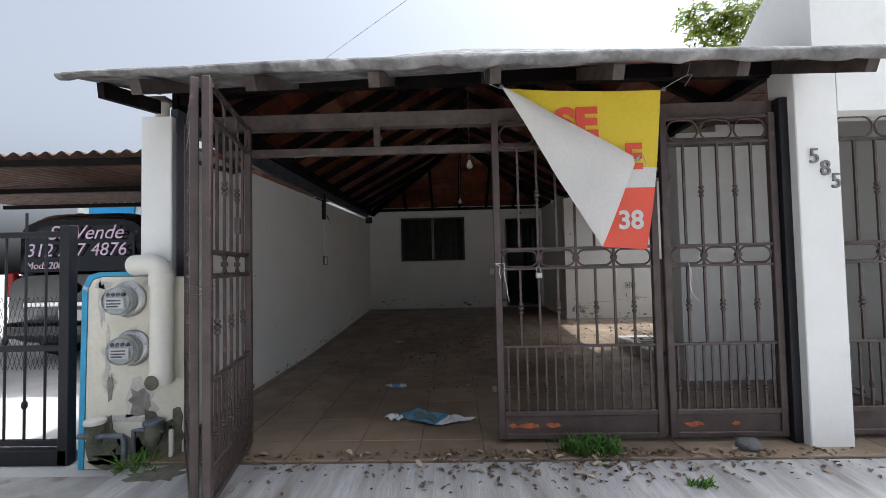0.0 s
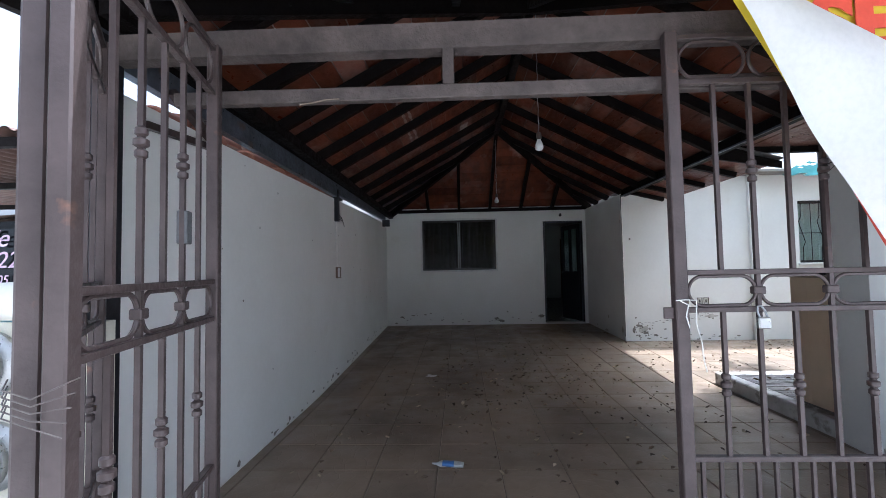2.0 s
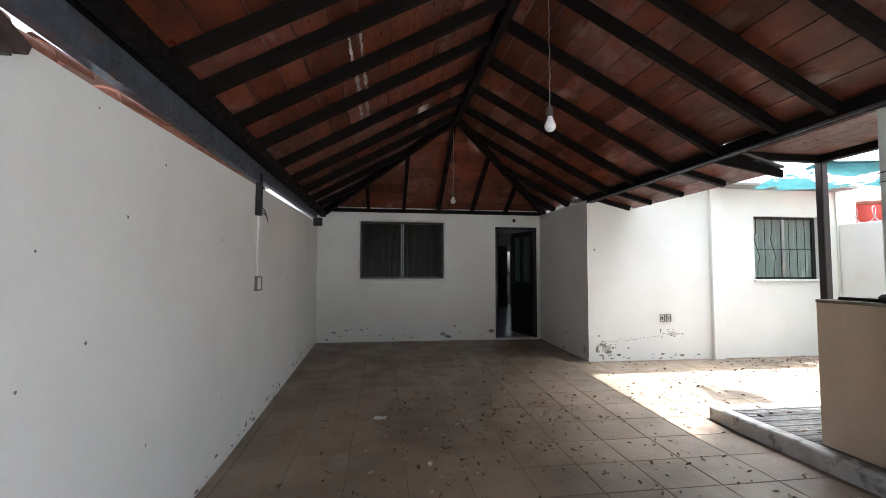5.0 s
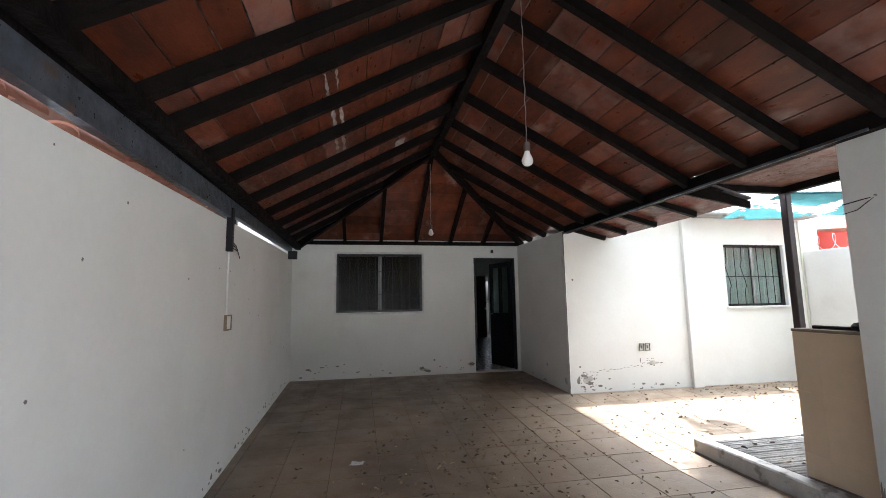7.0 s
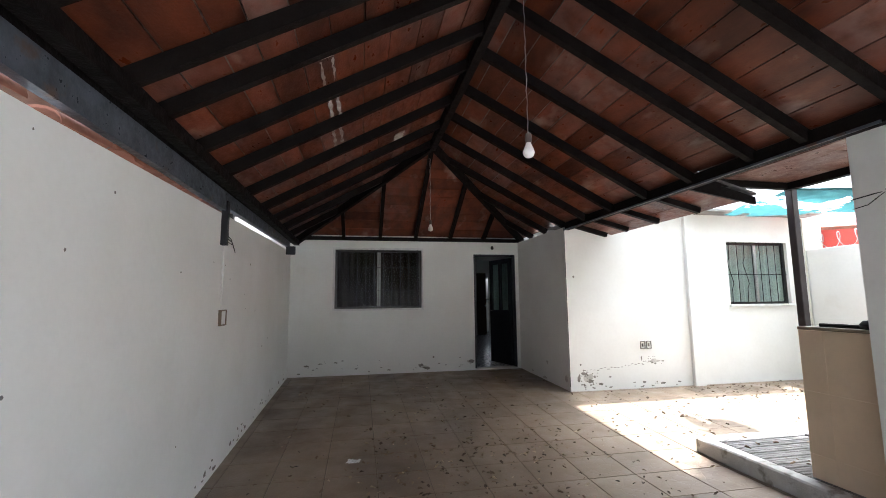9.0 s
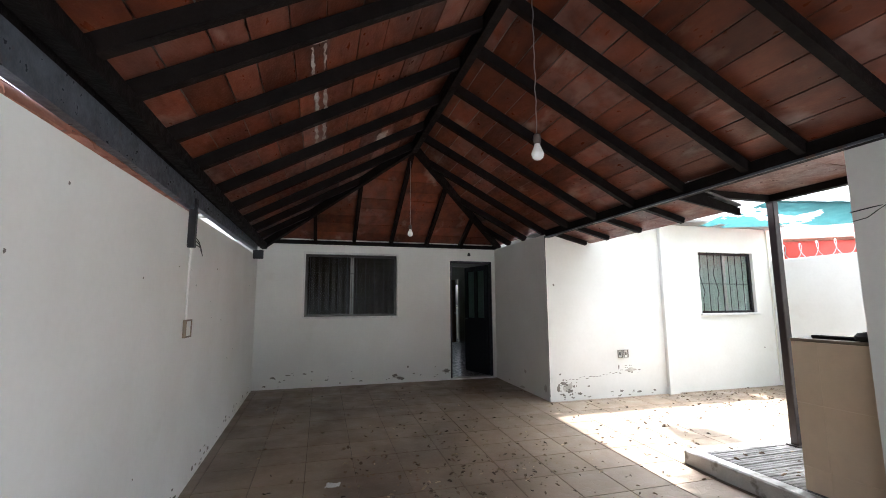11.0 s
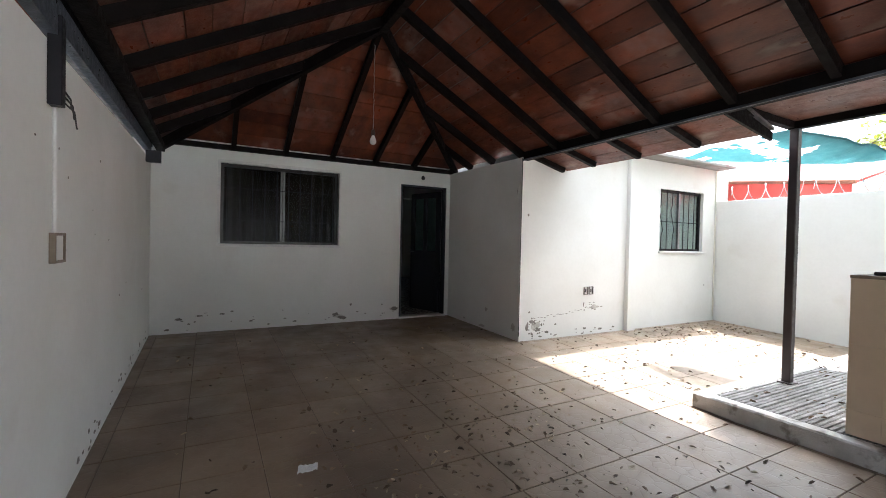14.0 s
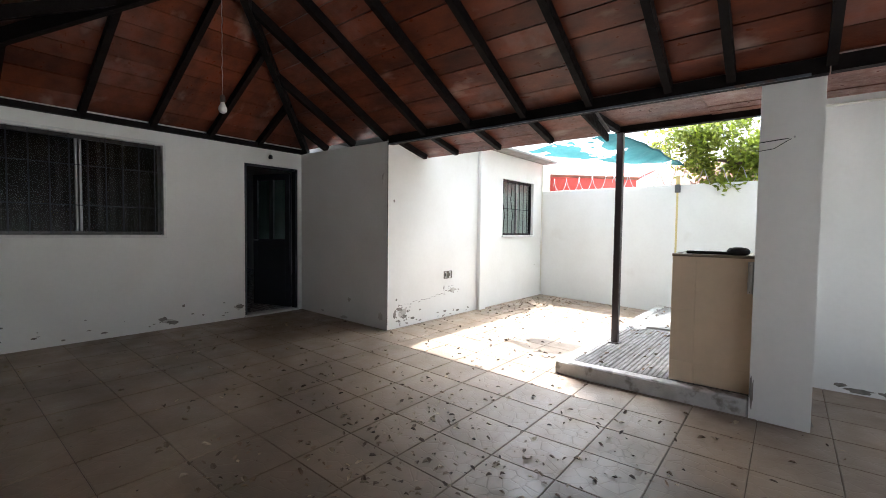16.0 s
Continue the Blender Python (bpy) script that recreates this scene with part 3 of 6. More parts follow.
# ---- openings ----
def barred_window(name, x0, x1, z0, z1, y, label, bars, trim, backing, bent=False, behind=0.19, pane=PANE, rail=DULL_ALU):
    """A sliding window of two leaves behind vertical bars, set in a wall whose outer face is at y."""
    w = thing(name, label, "window", kind="structure", at=((x0 + x1) / 2, y, z0))
    if trim:
        m = Mesh()
        m.box(x0 - 0.035, x0, y - 0.012, y + 0.03, z0 - 0.02, z1 + 0.035, 0.003)
        m.box(x1, x1 + 0.03, y - 0.012, y + 0.03, z0 - 0.02, z1 + 0.035, 0.003)
        m.box(x0, x1, y - 0.0115, y + 0.03, z1, z1 + 0.034, 0.003)
        part("trim", m, ALU, w, "raised white plaster trim")
    part("window_sill", Mesh().box(x0 - 0.03, x1 + 0.03, y - 0.03, y + 0.06, z0 - 0.03, z0 + 0.004, 0.004), ALU, w, "white sill")
    m = Mesh()
    for a, b, c, d in ((x0, x0 + 0.04, z0, z1), (x1 - 0.04, x1, z0, z1), (x0 + 0.04, x1 - 0.04, z0, z0 + 0.04), (x0 + 0.04, x1 - 0.04, z1 - 0.04, z1)):
        m.box(a, b, y + 0.05, y + 0.10, c, d, 0.003)
    part("window_frame", m, BRONZE, w, "dark bronze frame")
    xm = (x0 + x1) / 2
    part("mullion", Mesh().box(xm - 0.028, xm - 0.006, y + 0.045, y + 0.085, z0 + 0.04, z1 - 0.04, 0.003), rail, w, "aluminium meeting rail")
    part("mullion", Mesh().box(xm + 0.006, xm + 0.03, y + 0.055, y + 0.095, z0 + 0.04, z1 - 0.04, 0.003), rail, w, "aluminium meeting rail")
    for a, b in ((x0 + 0.04, xm - 0.028), (xm + 0.03, x1 - 0.04)):
        p = part("pane", Mesh().box(a, b, y + 0.070, y + 0.075, z0 + 0.04, z1 - 0.04), pane, w)
        p.visible_shadow = False
    for i in range(bars):
        x = x0 + (x1 - x0) * (i + 0.5) / bars
        if bent and i in (0, 2):
            pts = [(x + 0.05 * math.sin(k / 12 * 2 * math.pi) * (1 if 3 < k < 9 else 0.2), y + 0.03, z0 + (z1 - z0) * k / 12) for k in range(13)]
            part("bar", Mesh().tube(pts, 0.006, 6), BLACK_IRON, w)
        else:
            part("bar", Mesh().rod((x, y + 0.03, z0), (x, y + 0.03, z1), 0.006, n=6), BLACK_IRON, w)
    for z in ((z0 + (z1 - z0) * 0.48,) if bent else (z0 + (z1 - z0) * 0.30, z0 + (z1 - z0) * 0.70)):
        part("cross_bar", Mesh().box(x0, x1, y + 0.036, y + 0.040, z - 0.005, z + 0.005), BLACK_IRON, w)
    # hanging cloth or blinds behind the glass
    def fold(u, v):
        return (x0 - 0.05 + (x1 - x0 + 0.1) * u, y + behind + 0.025 * math.sin(u * bars * 9.0), z0 - 0.5 + (z1 - z0 + 0.7) * v)
    part("curtain", Mesh().grid(fold, bars * 10, 1), backing, w, "hanging pleated cloth behind the glass", smooth=True)
    return w


barred_window("window_1", WX0, WX1, WZ0, WZ1, 10.0, "dark sliding window behind vertical bars with white trim", 10, True, BLIND)
barred_window("window_2", VX0, VX1, VZ0, VZ1, 8.25, "barred sliding window with a pale green curtain", 8, False, CURTAIN, True, 0.115, PANE_CLEAR, STEEL)

door = thing("door_1", "open black metal front door with narrow glass panes", "door", kind="structure", at=(DX1, 10.1, 0))
m = Mesh()
m.box(DX0, DX0 + 0.035, 10.01, 10.10, 0.02, DZ1, 0.003)
m.box(DX1 - 0.035, DX1, 10.01, 10.10, 0.02, DZ1, 0.003)
m.box(DX0 + 0.035, DX1 - 0.035, 10.01, 10.10, DZ1 - 0.035, DZ1, 0.003)
part("door_frame", m, DOOR_BLACK, door)
part("threshold", Mesh().box(DX0 - 0.01, DX1, 9.97, 10.15, -0.01, 0.025, 0.005), ALU, door, "white threshold")
# the leaf stands open into the hall
hinge = Matrix.Translation((DX1 - 0.04, 10.12, 0.03)) @ Matrix.Rotation(radians(-74.5), 4, "Z")
LW, LH = 0.72, 1.97


def leaf_box(x0, x1, z0, z1, t=0.02, c=0.003):
    mm = Mesh().box(-x1, -x0, -t, t, z0, z1, c)
    mm.v = [tuple(hinge @ Vector(p)) for p in mm.v]
    return mm


leaf = Mesh()
for a in ((0, 0.09, 0, LH), (LW - 0.09, LW, 0, LH), (0.09, LW - 0.09, 0, 1.0), (0.09, LW - 0.09, LH - 0.09, LH), (0.32, 0.40, 1.0, LH - 0.09)):
    b = leaf_box(*a)
    leaf.add(b.v, b.f)
dl = part("door_leaf", leaf, DOOR_BLACK, door, "black painted sheet metal leaf")
for a in ((0.09, 0.32, 1.0, LH - 0.09), (0.40, LW - 0.09, 1.0, LH - 0.09)):
    part("pane", leaf_box(*a, t=0.004, c=0), PANE_GREEN, dl, "dim greenish glass pane")
h0, h1 = hinge @ Vector((-LW + 0.05, -0.07, 0.98)), hinge @ Vector((-LW + 0.15, -0.07, 0.98))
part("door_handle", Mesh().tube([hinge @ Vector((-LW + 0.05, -0.02, 0.98)), h0, h1], 0.009, 8), STEEL, dl, "small steel handle")
inner_door = thing("inner_door", "dark brown wooden inner door standing ajar down the hall", "door", at=(3.33, 17.15, 0.01), kind="structure")
part("door_leaf", Mesh().box(3.322, 3.67, 17.04, 17.08, 0.01, 2.13, 0.004), DOOR_WOOD, inner_door)
part("door_knob", Mesh().lathe((3.62, 17.03, 1.0), [(0.012, 0.02), (0.012, 0.0), (0.028, -0.01), (0.03, -0.03), (0.015, -0.045)], 12, "y"), STEEL, inner_door)
win3 = thing("window_3", "bright window in the far wall of the house", "window", at=(4.3, 18.5, 1.2), kind="structure")
m = Mesh()
for a, b, c, d in ((3.95, 3.99, 1.2, 2.05), (4.61, 4.65, 1.2, 2.05), (3.99, 4.61, 1.2, 1.24), (3.99, 4.61, 2.01, 2.05)):
    m.box(a, b, 18.54, 18.59, c, d, 0.003)
part("window_frame", m, BRONZE, win3)

# ---- carport roof ----
RX, RZ, SLOPE, SLOPE_L = 0.31, 3.42, 0.525, 0.547          # ridge line and pitch, at the underside of the boards
BX_L, BX_R = -1.74, 2.33                    # where the slopes meet the eave beams
YB, YF, HIP = 10.0, 2.90, 1.95              # back and front plates, run of the hips
EZ = RZ - SLOPE * (BX_R - RX)
AB, AF = YB - HIP, YF + HIP                 # the two hip points on the ridge


def clip(poly, keep):
    """The part of a convex outline on the side where keep(p) >= 0."""
    out = []
    for i, p in enumerate(poly):
        q = poly[(i + 1) % len(poly)]
        a, b = keep(p), keep(q)
        if a >= 0:
            out.append(p)
        if (a >= 0) != (b >= 0):
            s = a / (a - b)
            out.append((p[0] + (q[0] - p[0]) * s, p[1] + (q[1] - p[1]) * s))
    return out


def deck(m, origin, along, rise, outline, bays, rows, gap=0.009, thick=0.014, rng=None):
    """Boards on a sloping plane: outline in metres along and up the slope, cut at the bays and rows."""
    along, rise = Vector(along).normalized(), Vector(rise).normalized()
    nrm = along.cross(rise)
    nrm = nrm if nrm.z > 0 else -nrm
    for a0, a1 in zip(bays, bays[1:]):
        for r0, r1 in zip(rows, rows[1:]):
            sag = rng.uniform(0, 0.009)
            cell = [(a0 + 0.001, r0 + gap / 2), (a1 - 0.001, r0 + gap / 2), (a1 - 0.001, r1 - gap / 2), (a0 + 0.001, r1 - gap / 2)]
            n = len(outline)
            mid = (sum(p[0] for p in outline) / n, sum(p[1] for p in outline) / n)
            for i in range(n):
                (px, py), (qx, qy) = outline[i], outline[(i + 1) % n]
                def side(p, px=px, py=py, qx=qx, qy=qy):
                    return (qx - px) * (p[1] - py) - (qy - py) * (p[0] - px)
                s = 1 if side(mid) > 0 else -1
                cell = clip(cell, lambda p: s * side(p)) if len(cell) > 2 else []
            if len(cell) > 2:
                pts = [Vector(origin) + along * a + rise * r - nrm * sag for a, r in cell]
                m.prism(pts, nrm * thick)


def steps(a, b, w, rng=None):
    out = [a]
    while out[-1] < b - 1e-6:
        out.append(min(b, out[-1] + w * (rng.uniform(0.85, 1.15) if rng else 1)))
    return out


rng = random.Random(11)
rafters_y = [3.55, 4.20, 4.74, 5.15, 5.77, 6.41, 7.06, 7.68, 8.30, 8.92, 9.50]      # right slope
rafters_l = [3.42, 3.98, 4.54, 4.90, 5.45, 6.00, 6.68, 7.35, 8.02, 8.66, 9.28]      # left slope
boards = Mesh()
run_r, run_l = BX_R - RX, RX - BX_L
hipk = (RZ - (RZ - SLOPE * run_r)) / HIP
for sx, run, slope, rys in ((1, run_r, SLOPE, rafters_y), (-1, run_l, SLOPE_L, rafters_l)):
    x_eave = RX + sx * run
    z_eave = RZ - slope * run
    L = run * math.sqrt(1 + slope ** 2)
    bays = [YF] + rys + [YB]
    # u runs along y from 0, v runs up the slope
    outline = [(YF, 0), (YB, 0), (AB, L), (AF, L)]
    rows = steps(0, L, 0.205, rng)
    deck(boards, (x_eave, 0, z_eave), (0, 1, 0), (-sx * 1.0, 0, slope), outline, bays, rows, rng=rng)
HK = math.sqrt(HIP ** 2 + (SLOPE * run_r) ** 2)
jacks_x = [RX + 0.62 * k for k in range(-3, 4)]
for yb, ya in ((YB, AB), (YF, AF)):
    outline = [(BX_L, 0), (BX_R, 0), (RX, HK)]
    deck(boards, (0, yb, EZ), (1, 0, 0), (0, ya - yb, RZ - EZ), outline, [BX_L] + jacks_x[0:] + [BX_R], steps(0, HK, 0.21, rng), rng=rng)
# flared eaves beyond the beams
E_R = (3.05, 2.175)
LE = math.hypot(E_R[0] - BX_R, EZ - E_R[1])
deck(boards, (E_R[0], 0, E_R[1]), (0, 1, 0), (BX_R - E_R[0], 0, EZ - E_R[1]), [(5.86, 0), (8.46, 0), (8.46, LE), (5.86, LE)], [5.86] + [y for y in rafters_y if 5.9 < y < 8.4] + [8.46], steps(0, LE, 0.24, rng), rng=rng)
FE_Y, FE_Z = 2.16, 2.055
LF = math.hypot(YF - FE_Y, EZ - FE_Z)
deck(boards, (0, FE_Y, FE_Z), (1, 0, 0), (0, YF - FE_Y, EZ - FE_Z), [(-1.86, 0), (2.46, 0), (2.46, LF), (-1.86, LF)], [-1.86, -1.55, -0.92, -0.25, 0.40, 1.05, 1.70, 2.46], steps(0, LF, 0.2, rng), rng=rng)
z_l = RZ - SLOPE_L * run_l
solid("ceiling", boards, BOARD, "red-brown boarded underside of the carport roof, stained pale in places", "ceiling", kind="structure")
lime = Mesh()
rg = random.Random(14)
for x0, x1, y0, y1 in ((-0.895, -0.868, 5.52, 5.95), (-0.832, -0.812, 5.50, 5.97), (-0.900, -0.874, 6.06, 6.62), (-0.838, -0.815, 6.08, 6.60), (-0.885, -0.815, 6.74, 6.90), (-0.90, -0.82, 4.95, 5.08), (-0.905, -0.89, 5.10, 5.40), (-0.835, -0.825, 5.10, 5.40),
                       (-0.33, -0.20, 7.40, 7.62), (-0.28, -0.17, 7.10, 7.30)):
    n = 9
    edge = [(x0 + rg.uniform(-0.008, 0.008), y0 + (y1 - y0) * k / n) for k in range(n + 1)] + [(x1 + rg.uniform(-0.008, 0.008), y1 + (y0 - y1) * k / n) for k in range(n + 1)]
    lime.prism([(x, y, RZ - SLOPE_L * (RX - x) - 0.016) for x, y in edge], (0, 0, -0.002))
part("lime_streak", lime, LIME, bpy.data.objects["ceiling"], "whitish lime streaks left by leaking water")
flat = Mesh()
deck(flat, (BX_R + 0.04, 0, 2.365), (0, 1, 0), (1, 0, -0.02), [(4.20, 0), (5.86, 0), (5.86, 1.16), (4.20, 1.16)], [4.20, 5.0, 5.86], steps(0, 1.16, 0.19, rng), rng=rng)
deck(flat, (BX_R + 0.04, 0, 2.385), (0, 1, 0), (1, 0, -0.01), [(2.93, 0), (4.196, 0), (4.196, 1.24), (2.93, 1.24)], [2.93, 3.55, 4.196], steps(0, 1.24, 0.2, rng), rng=rng)
solid("ceiling_lower", flat, SOFFIT, "pale brown boarded flat soffit beside the column", "ceiling", kind="structure")

# weatherproof skin on top of the boards
skin = Mesh()
T = 0.05
skin.prism([(BX_R, YF, EZ + T), (BX_R, YB + 0.1, EZ + T), (RX, AB, RZ + T), (RX, AF, RZ + T)], (0, 0, 0.03))
skin.prism([(BX_L, YF, z_l + T), (BX_L, YB + 0.1, z_l + T), (RX, AB, RZ + T), (RX, AF, RZ + T)], (0, 0, 0.03))
skin.prism([(BX_L, YB + 0.1, z_l + T), (BX_R, YB + 0.1, EZ + T), (RX, AB, RZ + T)], (0, 0, 0.03))
skin.prism([(BX_L, YF, z_l + T), (BX_R, YF, EZ + T), (RX, AF, RZ + T)], (0, 0, 0.03))
skin.prism([(BX_R, 5.83, EZ + T), (BX_R, 8.50, EZ + T), (3.06, 8.50, E_R[1] + 0.03), (3.06, 5.83, E_R[1] + 0.03)], (0, 0, 0.02))
skin.prism([(-1.89, YF, z_l - 0.05), (BX_L, YF, z_l + T - 0.01), (2.45, YF, EZ + T - 0.02), (2.45, FE_Y - 0.03, FE_Z - 0.01), (-1.89, FE_Y - 0.03, FE_Z - 0.01)], (0, 0, 0.02))
skin.prism([(BX_L, YF, z_l + T), (BX_L, YB + 0.1, z_l + T), (-1.81, YB + 0.1, z_l + T - 0.03), (-1.81, YF, z_l + T - 0.03)], (0, 0, 0.02))
skin.box(BX_R - 0.04, 3.62, 2.94, 5.88, 2.42, 2.46)
# guessed eave strip beyond the wall, added to block the sky there
skin.prism([(-1.806, 6.2, z_l + T - 0.03), (-1.806, YB + 0.1, z_l + T - 0.03), (-2.12, YB + 0.1, z_l + 0.0), (-2.12, 6.2, z_l + 0.0)], (0, 0, 0.02))
roof = solid("roof", skin, ROOF_TOP, "weathered grey roof covering of the carport", "roof", kind="structure")


def wavy(u, v):
    x = -1.90 + 4.40 * u
    z = FE_Z + 0.006 + 0.008 * noise.noise((x * 2.2, 0.3, 0)) + 0.028 * math.sin(math.pi * u)
    k = v * 2 * math.pi
    drop = 0.03 + 0.036 * min(1.0, 3.0 * u) + 0.02 * noise.noise((x * 5.0, 4.0, 1.0)) + 0.010 * noise.noise((x * 17, 2, 5))
    return (x, FE_Y - 0.035 + 0.028 * math.cos(k), z - drop * 0.5 * (1 - math.sin(k)))


lip = Mesh().grid(wavy, 90, 10)
part("roof_edge", lip, ROOF_TOP, roof, "uneven mossy cement lip along the street edge", smooth=True)

frame_thing = thing("roof_frame", "dark timber and steel frame of the carport roof", "roof frame", at=(RX, 6, 2.2))
part("ridge_beam", Mesh().beam((RX, AF, RZ - 0.03), (RX, AB, RZ - 0.03), 0.07, 0.13), TIMBER, frame_thing)
for xe, ze, rys in ((BX_R, EZ, rafters_y), (BX_L, z_l, rafters_l)):
    for y in rys:
        t = 1.0
        if y > AB:
            t = (YB - y) / HIP
        if y < AF:
            t = (y - YF) / HIP
        if t < 0.08:
            continue
        t = min(t, 1.0) - 0.005
        top = Vector((xe + (RX - xe) * t, y, ze + (RZ - ze) * t - 0.012))
        part("rafter", Mesh().beam((xe, y, ze - 0.012), top, 0.055, 0.085), TIMBER, frame_thing)
for yb, ya in ((YB, AB), (YF, AF)):
    for xe in (BX_L, BX_R):
        ze = EZ if xe > RX else z_l
        part("hip_rafter", Mesh().beam((xe, yb, ze - 0.02), (RX, ya, RZ - 0.03), 0.06, 0.11), TIMBER, frame_thing)
    for x in jacks_x[1:-1]:
        run = run_r if x > RX else run_l
        t = 1 - abs(x - RX) / run
        if t > 0.08:
            zb = EZ - 0.012
            part("rafter", Mesh().beam((x, yb, zb), (x, yb + (ya - yb) * t, zb + (RZ - EZ) * t), 0.055, 0.08), TIMBER, frame_thing)
# short flared rafters at the patio eave and at the street eave
part("end_fascia", Mesh().prism([(BX_R + 0.03, 5.868, EZ - 0.005), (3.06, 5.868, E_R[1] + 0.012), (3.06, 5.868, 2.115), (BX_R + 0.03, 5.868, EZ - 0.13)], (0, -0.025, 0)), TIMBER, frame_thing, "tapering board closing the eave")
for y in [yy for yy in rafters_y if 6.2 < yy < 8.2] + [8.20]:
    part("eave_rafter", Mesh().beam((BX_R, y, EZ - 0.012), (E_R[0] - 0.11, y, E_R[1] + 0.018), 0.055, 0.06), TIMBER, frame_thing)
for x in (-1.55, -0.92, -0.25, 0.40, 1.05, 1.70, 2.36):
    part("eave_rafter", Mesh().beam((x, YF, EZ - 0.012), (x, FE_Y + 0.03, FE_Z - 0.012), 0.06, 0.08), TIMBER_WORN, frame_thing)
# beams
part("eave_beam", Mesh().beam((BX_R, 4.21, EZ - 0.02), (BX_R, 8.26, EZ - 0.02), 0.07, 0.105), TIMBER, frame_thing)
part("steel_angle", Mesh().box(BX_R - 0.048, BX_R - 0.037, 4.3, 8.25, EZ - 0.131, EZ - 0.113), STEEL_BLUE, frame_thing, "thin grey steel angle under the beam")
part("eave_beam", Mesh().beam((BX_R, 2.9, EZ - 0.02), (BX_R, 4.20, EZ - 0.02), 0.07, 0.10), TIMBER, frame_thing)
part("outer_beam", Mesh().beam((3.49, 4.41, 2.365), (3.49, 5.90, 2.365), 0.07, 0.09), TIMBER, frame_thing)
part("end_beam", Mesh().beam((BX_R + 0.04, 5.88, 2.362), (3.45, 5.88, 2.362), 0.06, 0.08), TIMBER, frame_thing)
part("wall_plate", Mesh().beam((BX_L, 9.965, EZ - 0.03), (BX_R - 0.1, 9.965, EZ - 0.03), 0.06, 0.06), TIMBER, frame_thing)
part("wall_beam", Mesh().beam((-1.70, 2.88, z_l - 0.045), (-1.70, 9.98, z_l - 0.045), 0.08, 0.085), TIMBER, frame_thing)
m = Mesh()
m.prism([(-1.765, 2.9, 2.02), (-1.765, 4.1, 2.008), (-1.765, 6.34, 2.015), (-1.765, 6.42, 2.05), (-1.765, 9.7, 2.10), (-1.765, 9.7, 2.20), (-1.765, 2.9, 2.145)], (-0.05, 0, 0))
plate = Mesh().prism([(-1.772, 2.9, 2.145), (-1.772, 9.7, 2.20), (-1.772, 9.7, 2.28), (-1.772, 2.9, 2.27)], (-0.035, 0, 0))
part("timber_plate", plate, TIMBER, frame_thing)
part("steel_channel", m, STEEL_BLUE, frame_thing, "bluish grey steel channel along the wall")
part("strut", Mesh().beam((-1.77, 3.18, 1.845), (-1.77, 3.70, 1.885), 0.03, 0.035), GATE, frame_thing, "flat iron strut on the wall")
part("strut", Mesh().beam((-1.75, 3.34, 2.06), (-1.75, 3.74, 1.90), 0.04, 0.035), GATE, frame_thing, "flat iron strut under the channel")
for y in (6.34, 9.55):
    part("bracket", Mesh().box(-1.80, -1.750 if y == 6.34 else -1.66, y - 0.028, y + 0.028, 1.72 if y == 6.34 else 1.97, 2.10, 0.003), BLACK_IRON, frame_thing, "dark iron bracket on the wall")
part("front_beam", Mesh().beam((-1.78, 2.868, 2.055), (2.34, 2.868, 2.055), 0.07, 0.10), TIMBER_WORN, frame_thing)
part("gate_track", Mesh().box(-1.40, 2.34, 2.833, 2.873, 1.767, 1.82, 0.004), TIMBER_WORN, frame_thing, "long rail above the gate")
part("hanger", Mesh().box(-0.372, -0.328, 2.836, 2.870, 1.82, 1.958, 0.003), TIMBER_WORN, frame_thing, "short brown hanger between rail and beam")
part("front_plate", Mesh().beam((-1.78, 2.90, EZ - 0.02), (2.34, 2.90, EZ - 0.02), 0.07, 0.09), TIMBER, frame_thing)
part("barge_board", Mesh().beam((-1.80, 2.92, 2.31), (-1.80, 10.0, 2.31), 0.03, 0.10), TIMBER, frame_thing)
part("barge_board", Mesh().beam((-1.885, 2.37, 2.115), (-1.885, 2.90, 2.20), 0.04, 0.09), TIMBER, frame_thing)

post = thing("steel_post", "slim dark steel post carrying the lower roof on the platform", "post", at=(3.48, 5.85, PZ))
part("shaft", Mesh().box(3.445, 3.515, 5.815, 5.885, PZ, 2.275, 0.006), POST_STEEL, post)
part("base_plate", Mesh().box(3.42, 3.54, 5.79, 5.91, PZ - 0.01, PZ + 0.008, 0.003), POST_STEEL, post)


